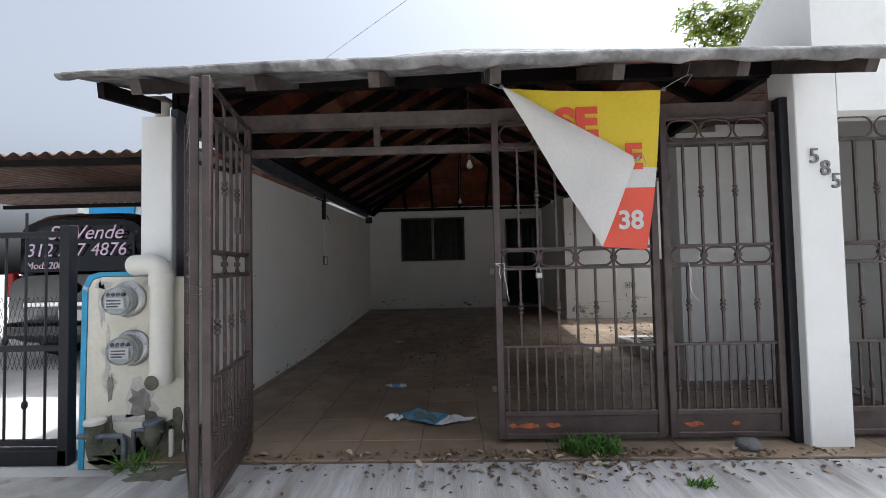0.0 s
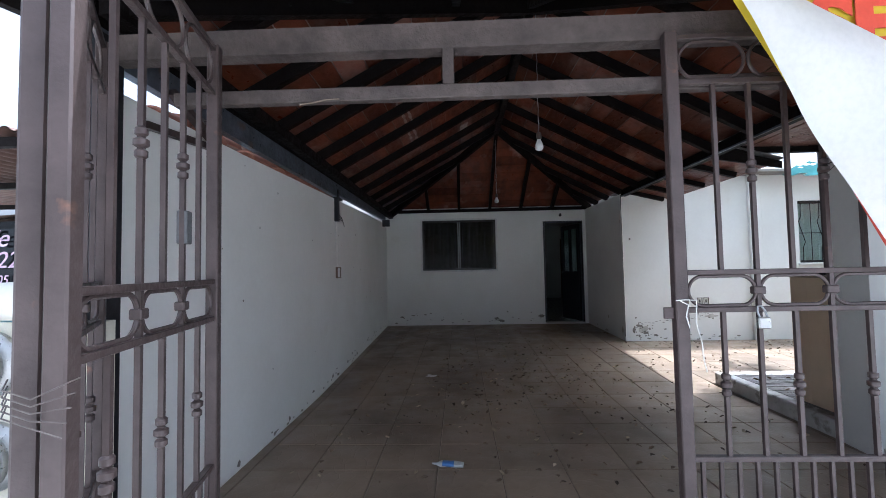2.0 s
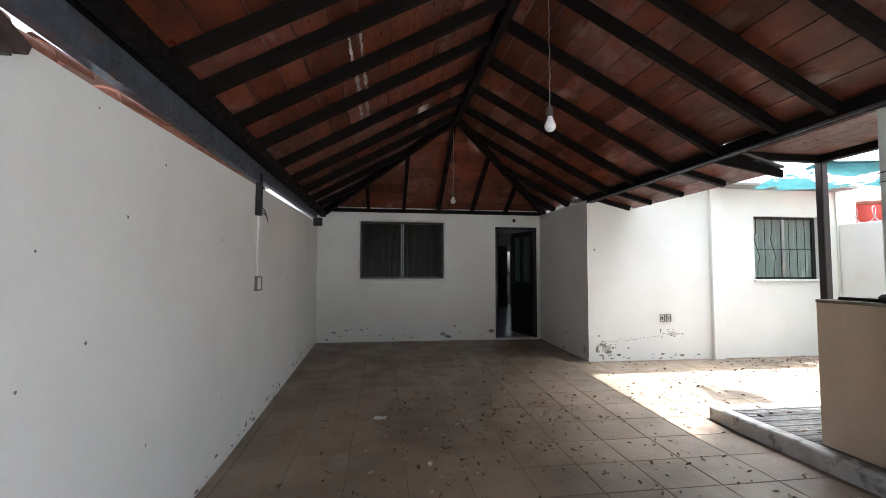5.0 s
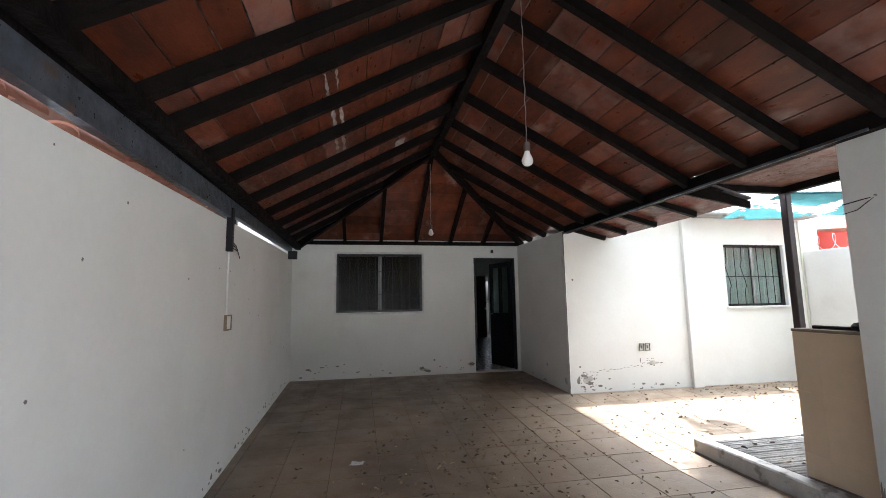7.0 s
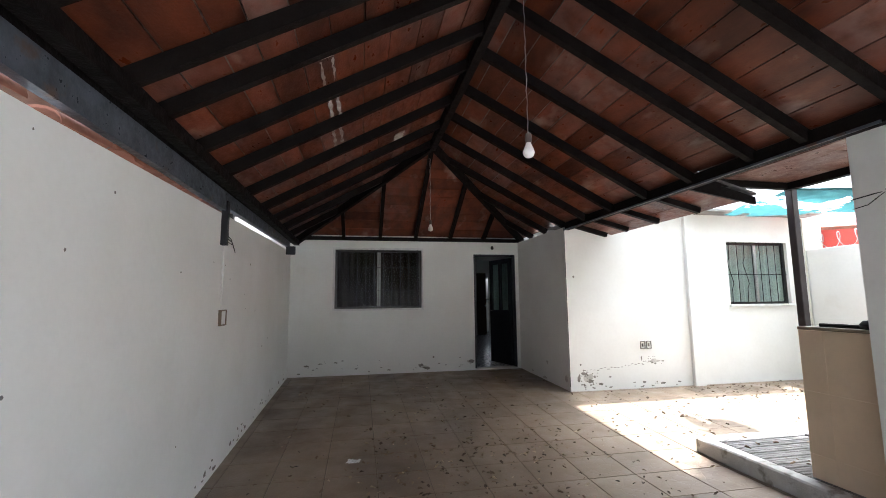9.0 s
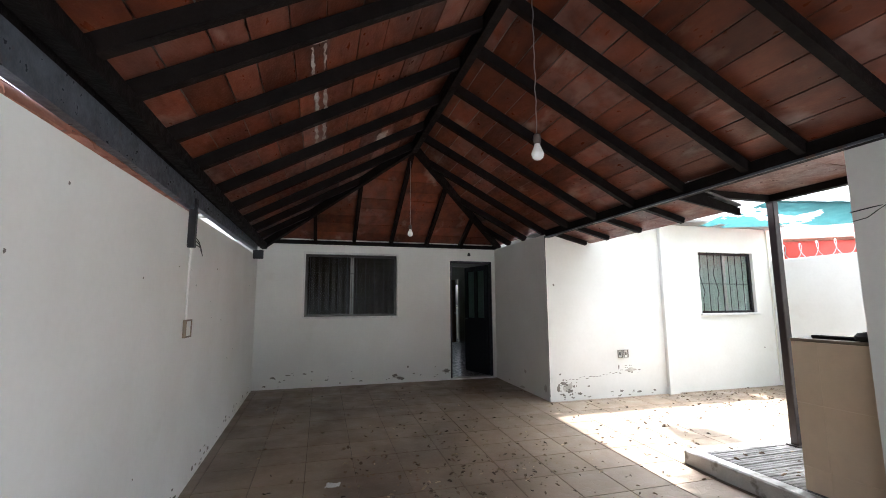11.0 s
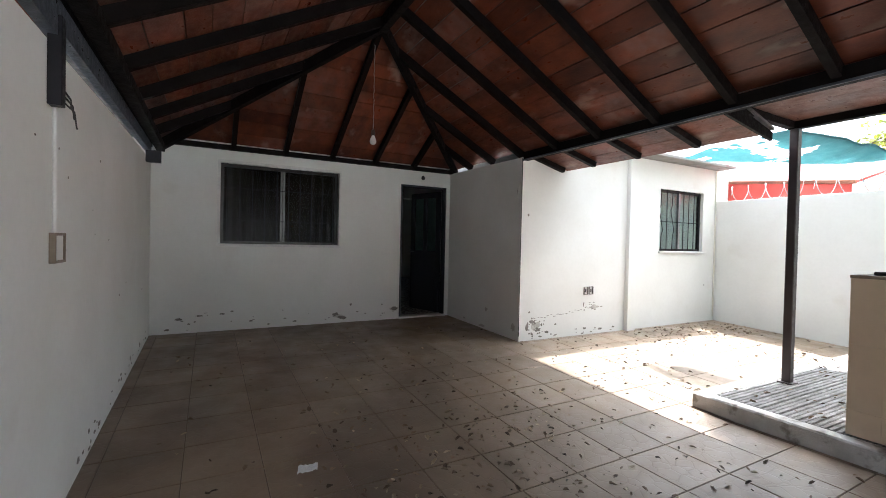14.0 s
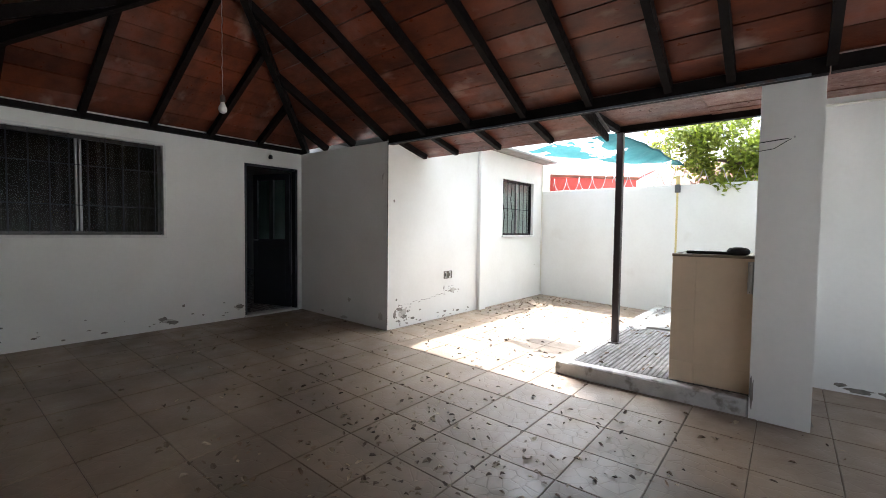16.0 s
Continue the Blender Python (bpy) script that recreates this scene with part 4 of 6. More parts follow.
# ---- wrought-iron gates ----
def gate_leaf(name, width, label, group, box_at=0.0, lock=False):
    """A leaf in its own frame: x from 0 to width, y across, z from the ground. Top and middle bands hold oval scrolls."""
    g = thing(name, label, "gate", group)
    zb, zt = 0.03, 2.13          # underside of the frame, top
    m = Mesh()
    m.box(0, 0.045, -0.02, 0.02, zb, zt, 0.004)
    m.box(width - 0.045, width, -0.02, 0.02, zb, zt, 0.004)
    m.box(0.045, width - 0.045, -0.02, 0.02, zb, zb + 0.035, 0.004)
    m.box(0.045, width - 0.045, -0.02, 0.02, zb + 0.145, zb + 0.18, 0.004)
    part("gate_frame", m, GATE, g)
    part("kick_plate", Mesh().box(0.045, width - 0.045, -0.006, 0.006, zb + 0.035, zb + 0.145), GATE, g, "flat brown sheet along the foot")
    rails = (0.625, 1.135, 1.265, 1.945, zt - 0.02)
    for z in rails:
        part("rail", Mesh().box(0.045, width - 0.045, -0.012, 0.012, z - 0.009, z + 0.009, 0.002), GATE, g)
    n = max(4, 2 * math.ceil((width - 0.09) / 0.272))
    step = (width - 0.09) / n
    for i in range(1, n):
        x = 0.045 + i * step
        full = i % 2 == 0
        part("bar", Mesh().box(x - 0.007, x + 0.007, -0.007, 0.007, 1.274, 1.936), GATE, g)
        part("bar", Mesh().box(x - 0.007, x + 0.007, -0.007, 0.007, 0.634, 1.126), GATE, g)
        zc = 1.62 if full else 0.875
        m = Mesh()
        for dz, r in ((-0.028, 0.015), (0.0, 0.018), (0.028, 0.015)):
            m.lathe((x, 0, zc + dz), [(0.008, -0.013), (r, -0.007), (r, 0.007), (0.008, 0.013)], 10)
        part("collar", m, GATE, g, "turned triple collar", smooth=True)
        if full:
            part("bar", Mesh().box(x - 0.007, x + 0.007, -0.007, 0.007, 1.144, 1.256), GATE, g)
            part("clip", Mesh().box(x - 0.020, x + 0.020, -0.014, 0.014, 1.187, 1.213, 0.003), GATE, g)
    for i in range(2 * n):
        x = 0.045 + (i + 0.5) * step / 2
        part("short_bar", Mesh().box(x - 0.006, x + 0.006, -0.006, 0.006, zb + 0.18, 0.616), GATE, g)
        if i % 2 == 0:
            m = Mesh()
            for dz, r in ((-0.018, 0.013), (0.0, 0.015), (0.018, 0.013)):
                m.lathe((x, 0, 0.345 + dz), [(0.007, -0.009), (r, -0.005), (r, 0.005), (0.007, 0.009)], 8)
            part("collar", m, GATE, g, smooth=True)
    # ovals in the middle band, half rings in the top band
    for i in range(n // 2):
        x0, x1 = 0.045 + 2 * i * step + 0.008, 0.045 + 2 * (i + 1) * step - 0.008
        for z0, z1 in ((1.148, 1.252), (1.958, zt - 0.036)):
            r = (z1 - z0) / 2
            zc = (z0 + z1) / 2
            pts = []
            for k in range(33):
                a = 2 * math.pi * k / 32
                cx = (x1 - r) if math.cos(a) > 0 else (x0 + r)
                pts.append((cx + r * math.cos(a), 0, zc + r * math.sin(a)))
            part("oval", Mesh().tube(pts, 0.0065, 6), GATE, g, "bent flat-iron oval", smooth=True)
    if box_at:
        part("lock_box", Mesh().box(box_at - 0.02, box_at + 0.02, -0.015, 0.015, 1.385, 1.485, 0.003), METER_DARK, g, "flat dark lock box")
    if lock:
        part("lug", Mesh().box(-0.035, 0.0, -0.005, 0.005, 1.105, 1.145, 0.002), GATE, g, "latch lug")
        part("lug", Mesh().box(-0.035, 0.0, -0.005, 0.005, 0.335, 0.375, 0.002), GATE, g, "latch lug")
    return g


GZ = -0.165
leaf_a = gate_leaf("gate_leaf", 1.075, "brown wrought-iron gate leaf with ovals and collars, standing shut", "carport gate leaves", lock=True)
leaf_a.matrix_world = pose(0.425, 2.81, GZ)
leaf_b = gate_leaf("gate_leaf", 0.75, "brown wrought-iron gate leaf beside the pillar, standing shut", "carport gate leaves")
leaf_b.matrix_world = pose(1.53, 2.81, GZ)
leaf_c = gate_leaf("gate_leaf", 0.82, "brown wrought-iron gate leaf folded open towards the street", "carport gate leaves", box_at=0.275)
leaf_c.matrix_world = pose(-1.212, 2.80, GZ, 0, 0, -78.0)
leaf_d = gate_leaf("gate_leaf", 0.885, "brown wrought-iron gate leaf hinged at the jamb, folded outwards", "carport gate leaves")
leaf_d.matrix_world = pose(-1.600, 2.745, GZ, 0, 0, -56.0)
side_gate = gate_leaf("side_gate", 0.90, "brown wrought-iron side gate beyond the pillar, shut", "side gate")
side_gate.matrix_world = pose(2.63, 2.83, GZ)
tagged(side_gate, category="gate")
gp = thing("gate_post", "brown square steel gate post fixed beside the pillar", "post", "gate posts", at=(2.35, 2.78, GZ))
part("shaft", Mesh().box(2.287, 2.343, 2.76, 2.83, GZ, 2.05, 0.003), BLACK_IRON, gp)
gp2 = thing("gate_post", "dark square steel post at the open end of the gate", "post", "gate posts", at=(-1.67, 2.86, GZ))
part("shaft", Mesh().box(-1.706, -1.645, 2.79, 2.90, GZ, 2.05, 0.004), BLACK_IRON, gp2)
rust = thing("rust_stain", "orange rust patches on the foot of the gate", "rust")
rng = random.Random(4)
for cx, w in ((0.62, 0.16), (0.78, 0.1), (1.68, 0.13), (1.95, 0.06), (0.52, 0.05)):
    pts = [(cx + w * 0.5 * math.cos(a) * rng.uniform(0.7, 1.2), 2.802, GZ + 0.115 + 0.016 * math.sin(a) * rng.uniform(0.6, 1.3)) for a in [k * math.pi / 7 for k in range(14)]]
    part("patch", Mesh().prism(pts, (0, -0.003, 0)), GATE_RUST, rust)
lk = thing("padlock", "small pale padlock hanging on the gate", "padlock", at=(0.70, 2.790, 0.96))
part("body", Mesh().box(0.690, 0.732, 2.772, 2.792, 0.905, 0.945, 0.004), STEEL, lk)
part("shackle", Mesh().tube([(0.698, 2.782, 0.945), (0.695, 2.788, 0.965), (0.70, 2.792, 0.98), (0.712, 2.792, 0.982), (0.722, 2.788, 0.965), (0.724, 2.782, 0.945)], 0.0035, 8), STEEL, lk, smooth=True)


def string(label, pts, r=0.0022):
    return solid("string", Mesh().tube(pts, r, 6), STRING, label, "string", "strings on the gate", smooth=True)


string("white string tied round the gate stile", [(0.42, 2.782, 1.005), (0.45, 2.780, 1.008), (0.49, 2.782, 1.005), (0.485, 2.780, 0.93), (0.50, 2.778, 0.86), (0.505, 2.780, 0.80), (0.515, 2.782, 0.76)])
string("white string tied round the gate stile", [(0.435, 2.780, 1.003), (0.46, 2.778, 0.99), (0.452, 2.780, 0.95), (0.462, 2.778, 0.91)])
string("loose white string hanging from the gate", [(1.68, 2.795, 1.0), (1.70, 2.790, 0.93), (1.685, 2.788, 0.85), (1.70, 2.787, 0.79), (1.74, 2.788, 0.74)])
solid("string", Mesh().tube([(-0.91, 2.831, 1.757), (-0.86, 2.83, 1.762), (-0.81, 2.83, 1.772), (-0.76, 2.831, 1.774)], 0.0025, 6), BRASS_RIM, "frayed brown string caught on the rail above the gate", "string", smooth=True)
wire = thing("tie_wire", "twisted wire round the folded gate stiles", "wire", at=(-1.15, 2.02, 0.93))
for k in range(5):
    z = 0.92 + 0.012 * k
    part("strand", Mesh().tube([(-1.175, 2.045, z - 0.03), (-1.12, 1.985, z - 0.034), (-1.05, 1.968, z - 0.045), (-1.01 + 0.008 * k, 1.985, z - 0.04 + 0.014 * (k - 2))], 0.0014, 5), SOCKET, wire)

# ---- banner ----
ban = thing("banner", "yellow and red sale banner with its lower half folded over white", "banner", at=(0.95, 2.62, 2.08))
TL, TR, BR, BL, MID = (0.474, 2.11), (1.463, 2.064), (1.39, 1.079), (1.10, 1.10), (1.312, 1.647)
lean = lambda z: 0.10 * (2.09 - z)          # the foot of the cloth hangs back against the gate


def cloth(fn2, name, mat, label, nu, nv, y0, amp):
    def f(u, v):
        x, z = fn2(u, v)
        return (x, y0 - amp * noise.noise((x * 3.1, z * 2.3, y0)) - amp * 0.4 * math.sin(z * 7 + x * 4) + lean(z), z)
    return part(name, Mesh().grid(f, nu, nv), mat, ban, label, smooth=True)


def left_edge(z):
    k = (TL[1] - z) / (TL[1] - BL[1])
    return TL[0] + (BL[0] - TL[0]) * k + 0.014


def right_edge(z):
    k = (TR[1] - z) / (TR[1] - BR[1])
    return TR[0] + (BR[0] - TR[0]) * k + 0.02 * math.sin(k * 3.1)


def band(z_top, z_bot):
    def f(u, v):
        zt, zb = z_top(u), z_bot(u)
        z = zt + (zb - zt) * v
        return (left_edge(z) + (right_edge(z) - left_edge(z)) * u, z)
    return f


top_z = lambda u: TL[1] + (TR[1] - TL[1]) * u - 0.012 * math.sin(math.pi * u)
cloth(band(top_z, lambda u: 1.595), "yellow_field", YELLOW, "yellow printed field", 24, 12, 2.625, 0.012)
cloth(band(lambda u: 1.595, lambda u: 1.47), "white_field", BANNER_WHITE, "white printed strip", 24, 5, 2.625, 0.012)
cloth(band(lambda u: 1.47, lambda u: BL[1] + (BR[1] - BL[1]) * u), "red_field", RED, "red printed field", 24, 10, 2.625, 0.012)


def flap(u, v):
    # the folded triangle: top corner, free corner, lower corner
    a, b = Vector(TL), Vector(BL)
    e = a + (b - a) * v
    o = a + (Vector(MID) - a) * min(1.0, v / 0.60) if v < 0.60 else Vector(MID) + (b - Vector(MID)) * ((v - 0.60) / 0.40)
    p = e + (o - e) * u
    return (p.x, p.y)


def flap_pt(u, v):
    x, z = flap(u, v)
    return (x, 2.592 + lean(z) - 0.03 * math.sin(math.pi * u) * math.sin(math.pi * v) - 0.02 * noise.noise((x * 4, z * 3, 2.0)) + 0.02 * (1 - u) * (1 - abs(2 * v - 1)), z)


part("folded_back", Mesh().grid(flap_pt, 16, 24), BANNER_WHITE, ban, "white back of the folded cloth", smooth=True)
face = lambda x, z, y=2.596, hang=0: Matrix.Translation((x, y + hang * lean(z), z)) @ Matrix.Rotation(radians(90), 4, "X")
lettering("SE", 0.245, RED, ban, face(0.940, 1.872, 2.611, 1) @ Matrix.Diagonal((1.13, 1, 1, 1)), 0.002, bold=0.012)
lettering("E", 0.215, RED, ban, face(1.297, 1.655, 2.611, 1), 0.002, bold=0.010)
lettering("38", 0.16, BANNER_WHITE, ban, face(1.285, 1.262, 2.612, 1), 0.001, bold=0.005)
part("cord", Mesh().tube([(0.472, 2.61, 2.10), (0.40, 2.60, 2.13), (0.37, 2.55, 2.14), (0.362, 2.52, 2.24)], 0.003, 5), WIRE_GREY, ban, "thin tie wire")
part("cord", Mesh().tube([(1.454, 2.61, 2.055), (1.53, 2.60, 2.10), (1.60, 2.56, 2.13), (1.615, 2.54, 2.22)], 0.003, 5), WIRE_GREY, ban, "thin tie wire")
part("cord", Mesh().tube([(1.60, 2.56, 2.128), (1.63, 2.56, 2.13), (1.58, 2.558, 2.06)], 0.003, 5), WIRE_GREY, ban, "thin tie wire")
part("cord", Mesh().tube([(1.312, 2.62, 1.647), (1.335, 2.61, 1.67), (1.355, 2.61, 1.61), (1.335, 2.615, 1.58)], 0.003, 5), WIRE_GREY, ban, "loose knot at the free corner")
for c in (TL, TR, MID):
    part("eyelet", Mesh().lathe((c[0], 2.575 + lean(c[1]), c[1] - 0.012), [(0.012, -0.003), (0.014, 0.0), (0.012, 0.003)], 12, "y"), STEEL, ban, "steel eyelet")

# ---- house numbers ----
hn = thing("house_numbers", "grey house numbers 585 set diagonally on the white pillar", "house numbers", at=(2.53, 2.70, 1.55))
for ch, x, z in (("5", 2.440, 1.640), ("8", 2.505, 1.562), ("5", 2.568, 1.480)):
    lettering(ch, 0.135, NUMBER_GREY, hn, face(x, z, 2.694), 0.006, "digit")

# ---- left side of the street front ----
m = Mesh().box(-1.945, -1.735, 2.785, 2.985, -0.3, 2.055, 0.006)
solid("wall_gate_pillar", m, WHITE_WALL, "white gate pillar with a weathered face", "pillar", kind="structure")
mw = thing("meter_wall", "low cream meter wall with peeling paint and a blue edge", "meter wall", at=(-2.0, 2.7, -0.25))
prof = [(-2.27, -0.27), (-1.60, -0.27), (-1.60, 0.965), (-2.16, 0.975), (-2.22, 0.955), (-2.25, 0.90)]
part("body", Mesh().prism([(x, 2.66, z) for x, z in prof], (0, 0.088, 0)), OLD_PAINT, mw)
prof = [(-2.31, -0.27), (-2.274, -0.27), (-2.254, 0.90), (-2.222, 0.96), (-2.16, 0.98), (-1.80, 0.972), (-1.80, 0.995), (-2.18, 1.005), (-2.25, 0.985), (-2.29, 0.90)]
part("edge", Mesh().prism([(x, 2.655, z) for x, z in prof], (0, 0.30, 0)), BLUE_PAINT, mw, "sky blue painted rim")


def blotch(m, cx, cz, w, h, plane, rng, depth=0.004, n=16, normal=(0, -1, 0)):
    """A ragged flat patch of the given size on a wall; plane turns (a, z) into a place."""
    pts = []
    for k in range(n):
        a = 2 * math.pi * k / n
        r = rng.uniform(0.55, 1.15)
        pts.append(plane(cx + 0.5 * w * r * math.cos(a), cz + 0.5 * h * r * math.sin(a)))
    m.prism(pts, Vector(normal) * depth)


rng = random.Random(21)
pl = lambda a, z: (a, 2.662, z)
for cx, cz, w, h, mat in ((-2.16, 0.80, 0.06, 0.34, PLASTER_PALE), (-2.12, 0.45, 0.04, 0.40, PLASTER_PALE), (-1.90, 0.17, 0.16, 0.20, PLASTER), (-1.90, 0.17, 0.24, 0.28, PLASTER_PALE),
                          (-2.10, 0.25, 0.05, 0.18, PLASTER), (-2.14, 0.92, 0.14, 0.05, PLASTER_PALE), (-2.0, 0.05, 0.4, 0.06, PLASTER_PALE)):
    mm = Mesh()
    blotch(mm, cx, cz, w, h, pl, rng, 0.0045 if mat is PLASTER_PALE else 0.0065)
    part("peeled_patch", mm, mat, mw, "bare plaster where paint has peeled")
for cx, cz, w, h in ((-2.14, -0.10, 0.24, 0.34), (-1.80, -0.08, 0.32, 0.36), (-1.95, -0.15, 0.3, 0.22), (-1.66, -0.06, 0.12, 0.36), (-2.0, -0.22, 0.55, 0.1)):
    mm = Mesh()
    blotch(mm, cx, cz, w, h, pl, rng, 0.0085)
    part("damp_patch", mm, MOSS_AND_HOLLOW, mw, "dark mossy damp patch")


def meter(x, z, label, shade):
    g = thing("electricity_meter", label, "meter", "electricity meters", at=(x, 2.66, z))
    part("socket_ring", Mesh().lathe((x + 0.012, 2.66, z + 0.006), [(0.115, 0.0), (0.118, -0.02), (0.105, -0.035), (0.09, -0.04)], 28, "y"), shade, g, smooth=True)
    part("body", Mesh().lathe((x, 2.655, z), [(0.078, -0.02), (0.078, -0.055), (0.066, -0.06), (0.066, -0.085)], 24, "y"), METER_FACE, g, "grey works behind the glass", smooth=True)
    part("scale_plate", Mesh().box(x - 0.056, x + 0.05, 2.556, 2.565, z - 0.042, z + 0.02, 0.002), PAPER, g)
    for k, dz in enumerate((-0.030, -0.014, 0.004)):
        part("mark", Mesh().box(x - 0.046, x + (0.036 if k else 0.02), 2.5535, 2.5555, z + dz - 0.004, z + dz + 0.004), METER_DARK, g)
    for k in range(4):
        part("dial", Mesh().lathe((x - 0.042 + 0.028 * k, 2.566, z + 0.038), [(0.011, 0.0), (0.011, -0.004), (0.008, -0.005)], 12, "y"), METER_DARK, g)
    dome = part("dome", Mesh().lathe((x, 2.655, z), [(0.090, -0.03), (0.090, -0.09), (0.084, -0.118), (0.068, -0.132), (0.01, -0.136)], 28, "y"), DOME, g, "clear glass cover", smooth=True)
    dome.visible_shadow = False
    part("clamp", Mesh().lathe((x, 2.655, z), [(0.094, -0.028), (0.098, -0.034), (0.098, -0.046), (0.094, -0.052)], 28, "y"), STEEL, g, "steel clamp ring", smooth=True)
    return g


meter_upper = meter(-1.985, 0.82, "round glass electricity meter on the meter wall", STEEL)
meter_lower = meter(-1.955, 0.505, "round pale electricity meter on the meter wall", STEEL)
pipe = thing("drain_pipe", "fat cream plastic drain pipe with an elbow by the pillar", "pipe", at=(-1.72, 2.58, 0.3))
pts = [(-1.93, 2.62, 1.045)] + [(-1.80 + 0.075 * math.sin(a), 2.585, 0.975 + 0.075 * math.cos(a)) for a in [k * math.pi / 16 for k in range(9)]] + [(-1.724, 2.58, 0.62), (-1.722, 2.575, 0.31)]
part("pipe", Mesh().tube(pts, 0.066, 20), PVC, pipe, smooth=True)
part("collar", Mesh().rod((-1.725, 2.582, 0.91), (-1.724, 2.581, 0.99), 0.073, n=20), PVC, pipe, smooth=True)
part("collar", Mesh().rod((-1.722, 2.575, 0.30), (-1.722, 2.575, 0.37), 0.071, n=20), PVC, pipe, "chipped pipe mouth", smooth=True)
# dark disc in place of the shaded hollow inside the capped pipe
part("mouth", Mesh().lathe((-1.735, 2.503, 0.318), [(0.046, 0.0), (0.042, -0.004), (0.01, -0.005)], 16, "y"), MOSS_AND_HOLLOW, pipe, "dark disc for the shaded hollow of the broken pipe mouth")
part("riser", Mesh().rod((-1.90, 2.84, 2.03), (-1.90, 2.84, 2.20), 0.045, n=16), PVC, pipe, "upper pipe under the eave", smooth=True)
part("gutter_shoe", Mesh().box(-2.0, -1.83, 2.76, 2.92, 2.19, 2.215, 0.004), SOCKET, pipe, "rusty plate at the eave")
wm = thing("water_meter", "water meters and grey pipes low on the meter wall", "water meter", at=(-2.1, 2.6, -0.25))
for x, z, mat in ((-2.15, 0.04, PVC), (-1.77, 0.03, STEEL_BLUE)):
    part("meter_body", Mesh().lathe((x, 2.60, z), [(0.03, -0.12), (0.05, -0.07), (0.052, -0.01), (0.052, 0.0)], 20), MOSS_AND_HOLLOW, wm, "grimy brass body", smooth=True)
    part("meter_cap", Mesh().lathe((x, 2.60, z), [(0.058, 0.002), (0.062, 0.012), (0.060, 0.028), (0.045, 0.038)], 20), mat, wm, smooth=True)
part("water_pipe", Mesh().tube([(-2.24, 2.58, -0.03), (-2.0, 2.58, -0.03), (-1.96, 2.58, -0.03), (-1.945, 2.58, -0.06), (-1.945, 2.58, -0.27)], 0.018, 10), STEEL_BLUE, wm, smooth=True)
part("water_pipe", Mesh().tube([(-1.90, 2.60, -0.27), (-1.90, 2.60, 0.0), (-1.86, 2.60, 0.0), (-1.70, 2.60, -0.01)], 0.014, 10), STEEL_BLUE, wm, smooth=True)
part("water_pipe", Mesh().rod((-1.655, 2.60, -0.27), (-1.655, 2.60, 0.0), 0.016, n=10), PVC, wm, smooth=True)


def weeds(name, cx, cy, z, r, n, hgt, seed, label):
    rg = random.Random(seed)
    m = Mesh()
    for _ in range(n):
        a, d = rg.uniform(0, 2 * math.pi), r * math.sqrt(rg.random())
        x, y = cx + d * math.cos(a), cy + 0.5 * d * math.sin(a)
        h2, lean, b = hgt * rg.uniform(0.4, 1.0), rg.uniform(0.3, 1.6), rg.uniform(0, 2 * math.pi)
        w = rg.uniform(0.003, 0.007)
        px, py = -math.sin(b) * w, math.cos(b) * w
        dx, dy = math.cos(b) * lean * h2, math.sin(b) * lean * h2
        m.add([(x - px, y - py, z), (x + px, y + py, z), (x + dx * 0.5 + px, y + dy * 0.5 + py, z + h2 * 0.7), (x + dx * 0.5 - px, y + dy * 0.5 - py, z + h2 * 0.7), (x + dx, y + dy, z + h2)], [(0, 1, 2, 3), (3, 2, 4)])
    return solid(name, m, GRASS, label, "weeds", kind="stuff")


for group in (mw, meter_upper, meter_lower, pipe, wm):      # all on the one low wall
    group.location.y += 0.07
pipe.location.x += 0.018


weeds("weeds", 0.99, 2.68, -0.18, 0.19, 330, 0.11, 1, "tuft of green weeds at the foot of the gate")
weeds("weeds", 1.45, 2.30, -0.20, 0.07, 60, 0.05, 2, "small green weeds in the driveway")
weeds("weeds", -1.80, 2.58, -0.25, 0.12, 160, 0.16, 3, "green weeds below the meters")
mm = Mesh()
blotch(mm, -1.60, 2.47, 0.40, 0.22, lambda a, b: (a, b, -0.180 - 0.049 * (2.57 - b)), random.Random(71), 0.003, 22, (0, 0, 1))
part("moss_patch", mm, MOSS_AND_HOLLOW, bpy.data.objects["driveway"], "green mossy damp patch")
m = Mesh()
ico = bmesh.new()
bmesh.ops.create_icosphere(ico, subdivisions=3, radius=1.0)
for v in ico.verts:
    k = 1 + 0.18 * noise.noise(v.co * 1.7)
    v.co = Vector((v.co.x * 0.075 * k, v.co.y * 0.06 * k, v.co.z * 0.045 * k))
me = bpy.data.meshes.new("stone")
ico.to_mesh(me)
ico.free()
me.materials.append(STONE)
me.polygons.foreach_set("use_smooth", [True] * len(me.polygons))
st = tagged(new("stone", me), "rounded grey stone lying before the gate", "stone")
st.location = (1.95, 2.69, -0.14)

# ---- neighbour ----
ng = thing("neighbour_gate", "black iron railing gate of the neighbour", "gate", at=(-2.9, 2.8, -0.25))
part("gate_post", Mesh().box(-2.50, -2.43, 2.78, 2.85, -0.27, 1.33, 0.004), BLACK_IRON, ng)
for z in (-0.13, 0.50, 1.27):
    part("rail", Mesh().box(-6.0, -2.50, 2.80, 2.83, z - 0.02, z + 0.02, 0.003), BLACK_IRON, ng)
for i in range(25):
    x = -2.62 - i * 0.14
    part("bar", Mesh().rod((x, 2.815, -0.12), (x, 2.815, 1.42 if i % 2 else 1.27), 0.008, n=6), BLACK_IRON, ng)
    part("collar", Mesh().lathe((x, 2.815, 0.12 if i % 2 else 0.55), [(0.008, -0.03), (0.018, -0.012), (0.018, 0.012), (0.008, 0.03)], 8), BLACK_IRON, ng, smooth=True)
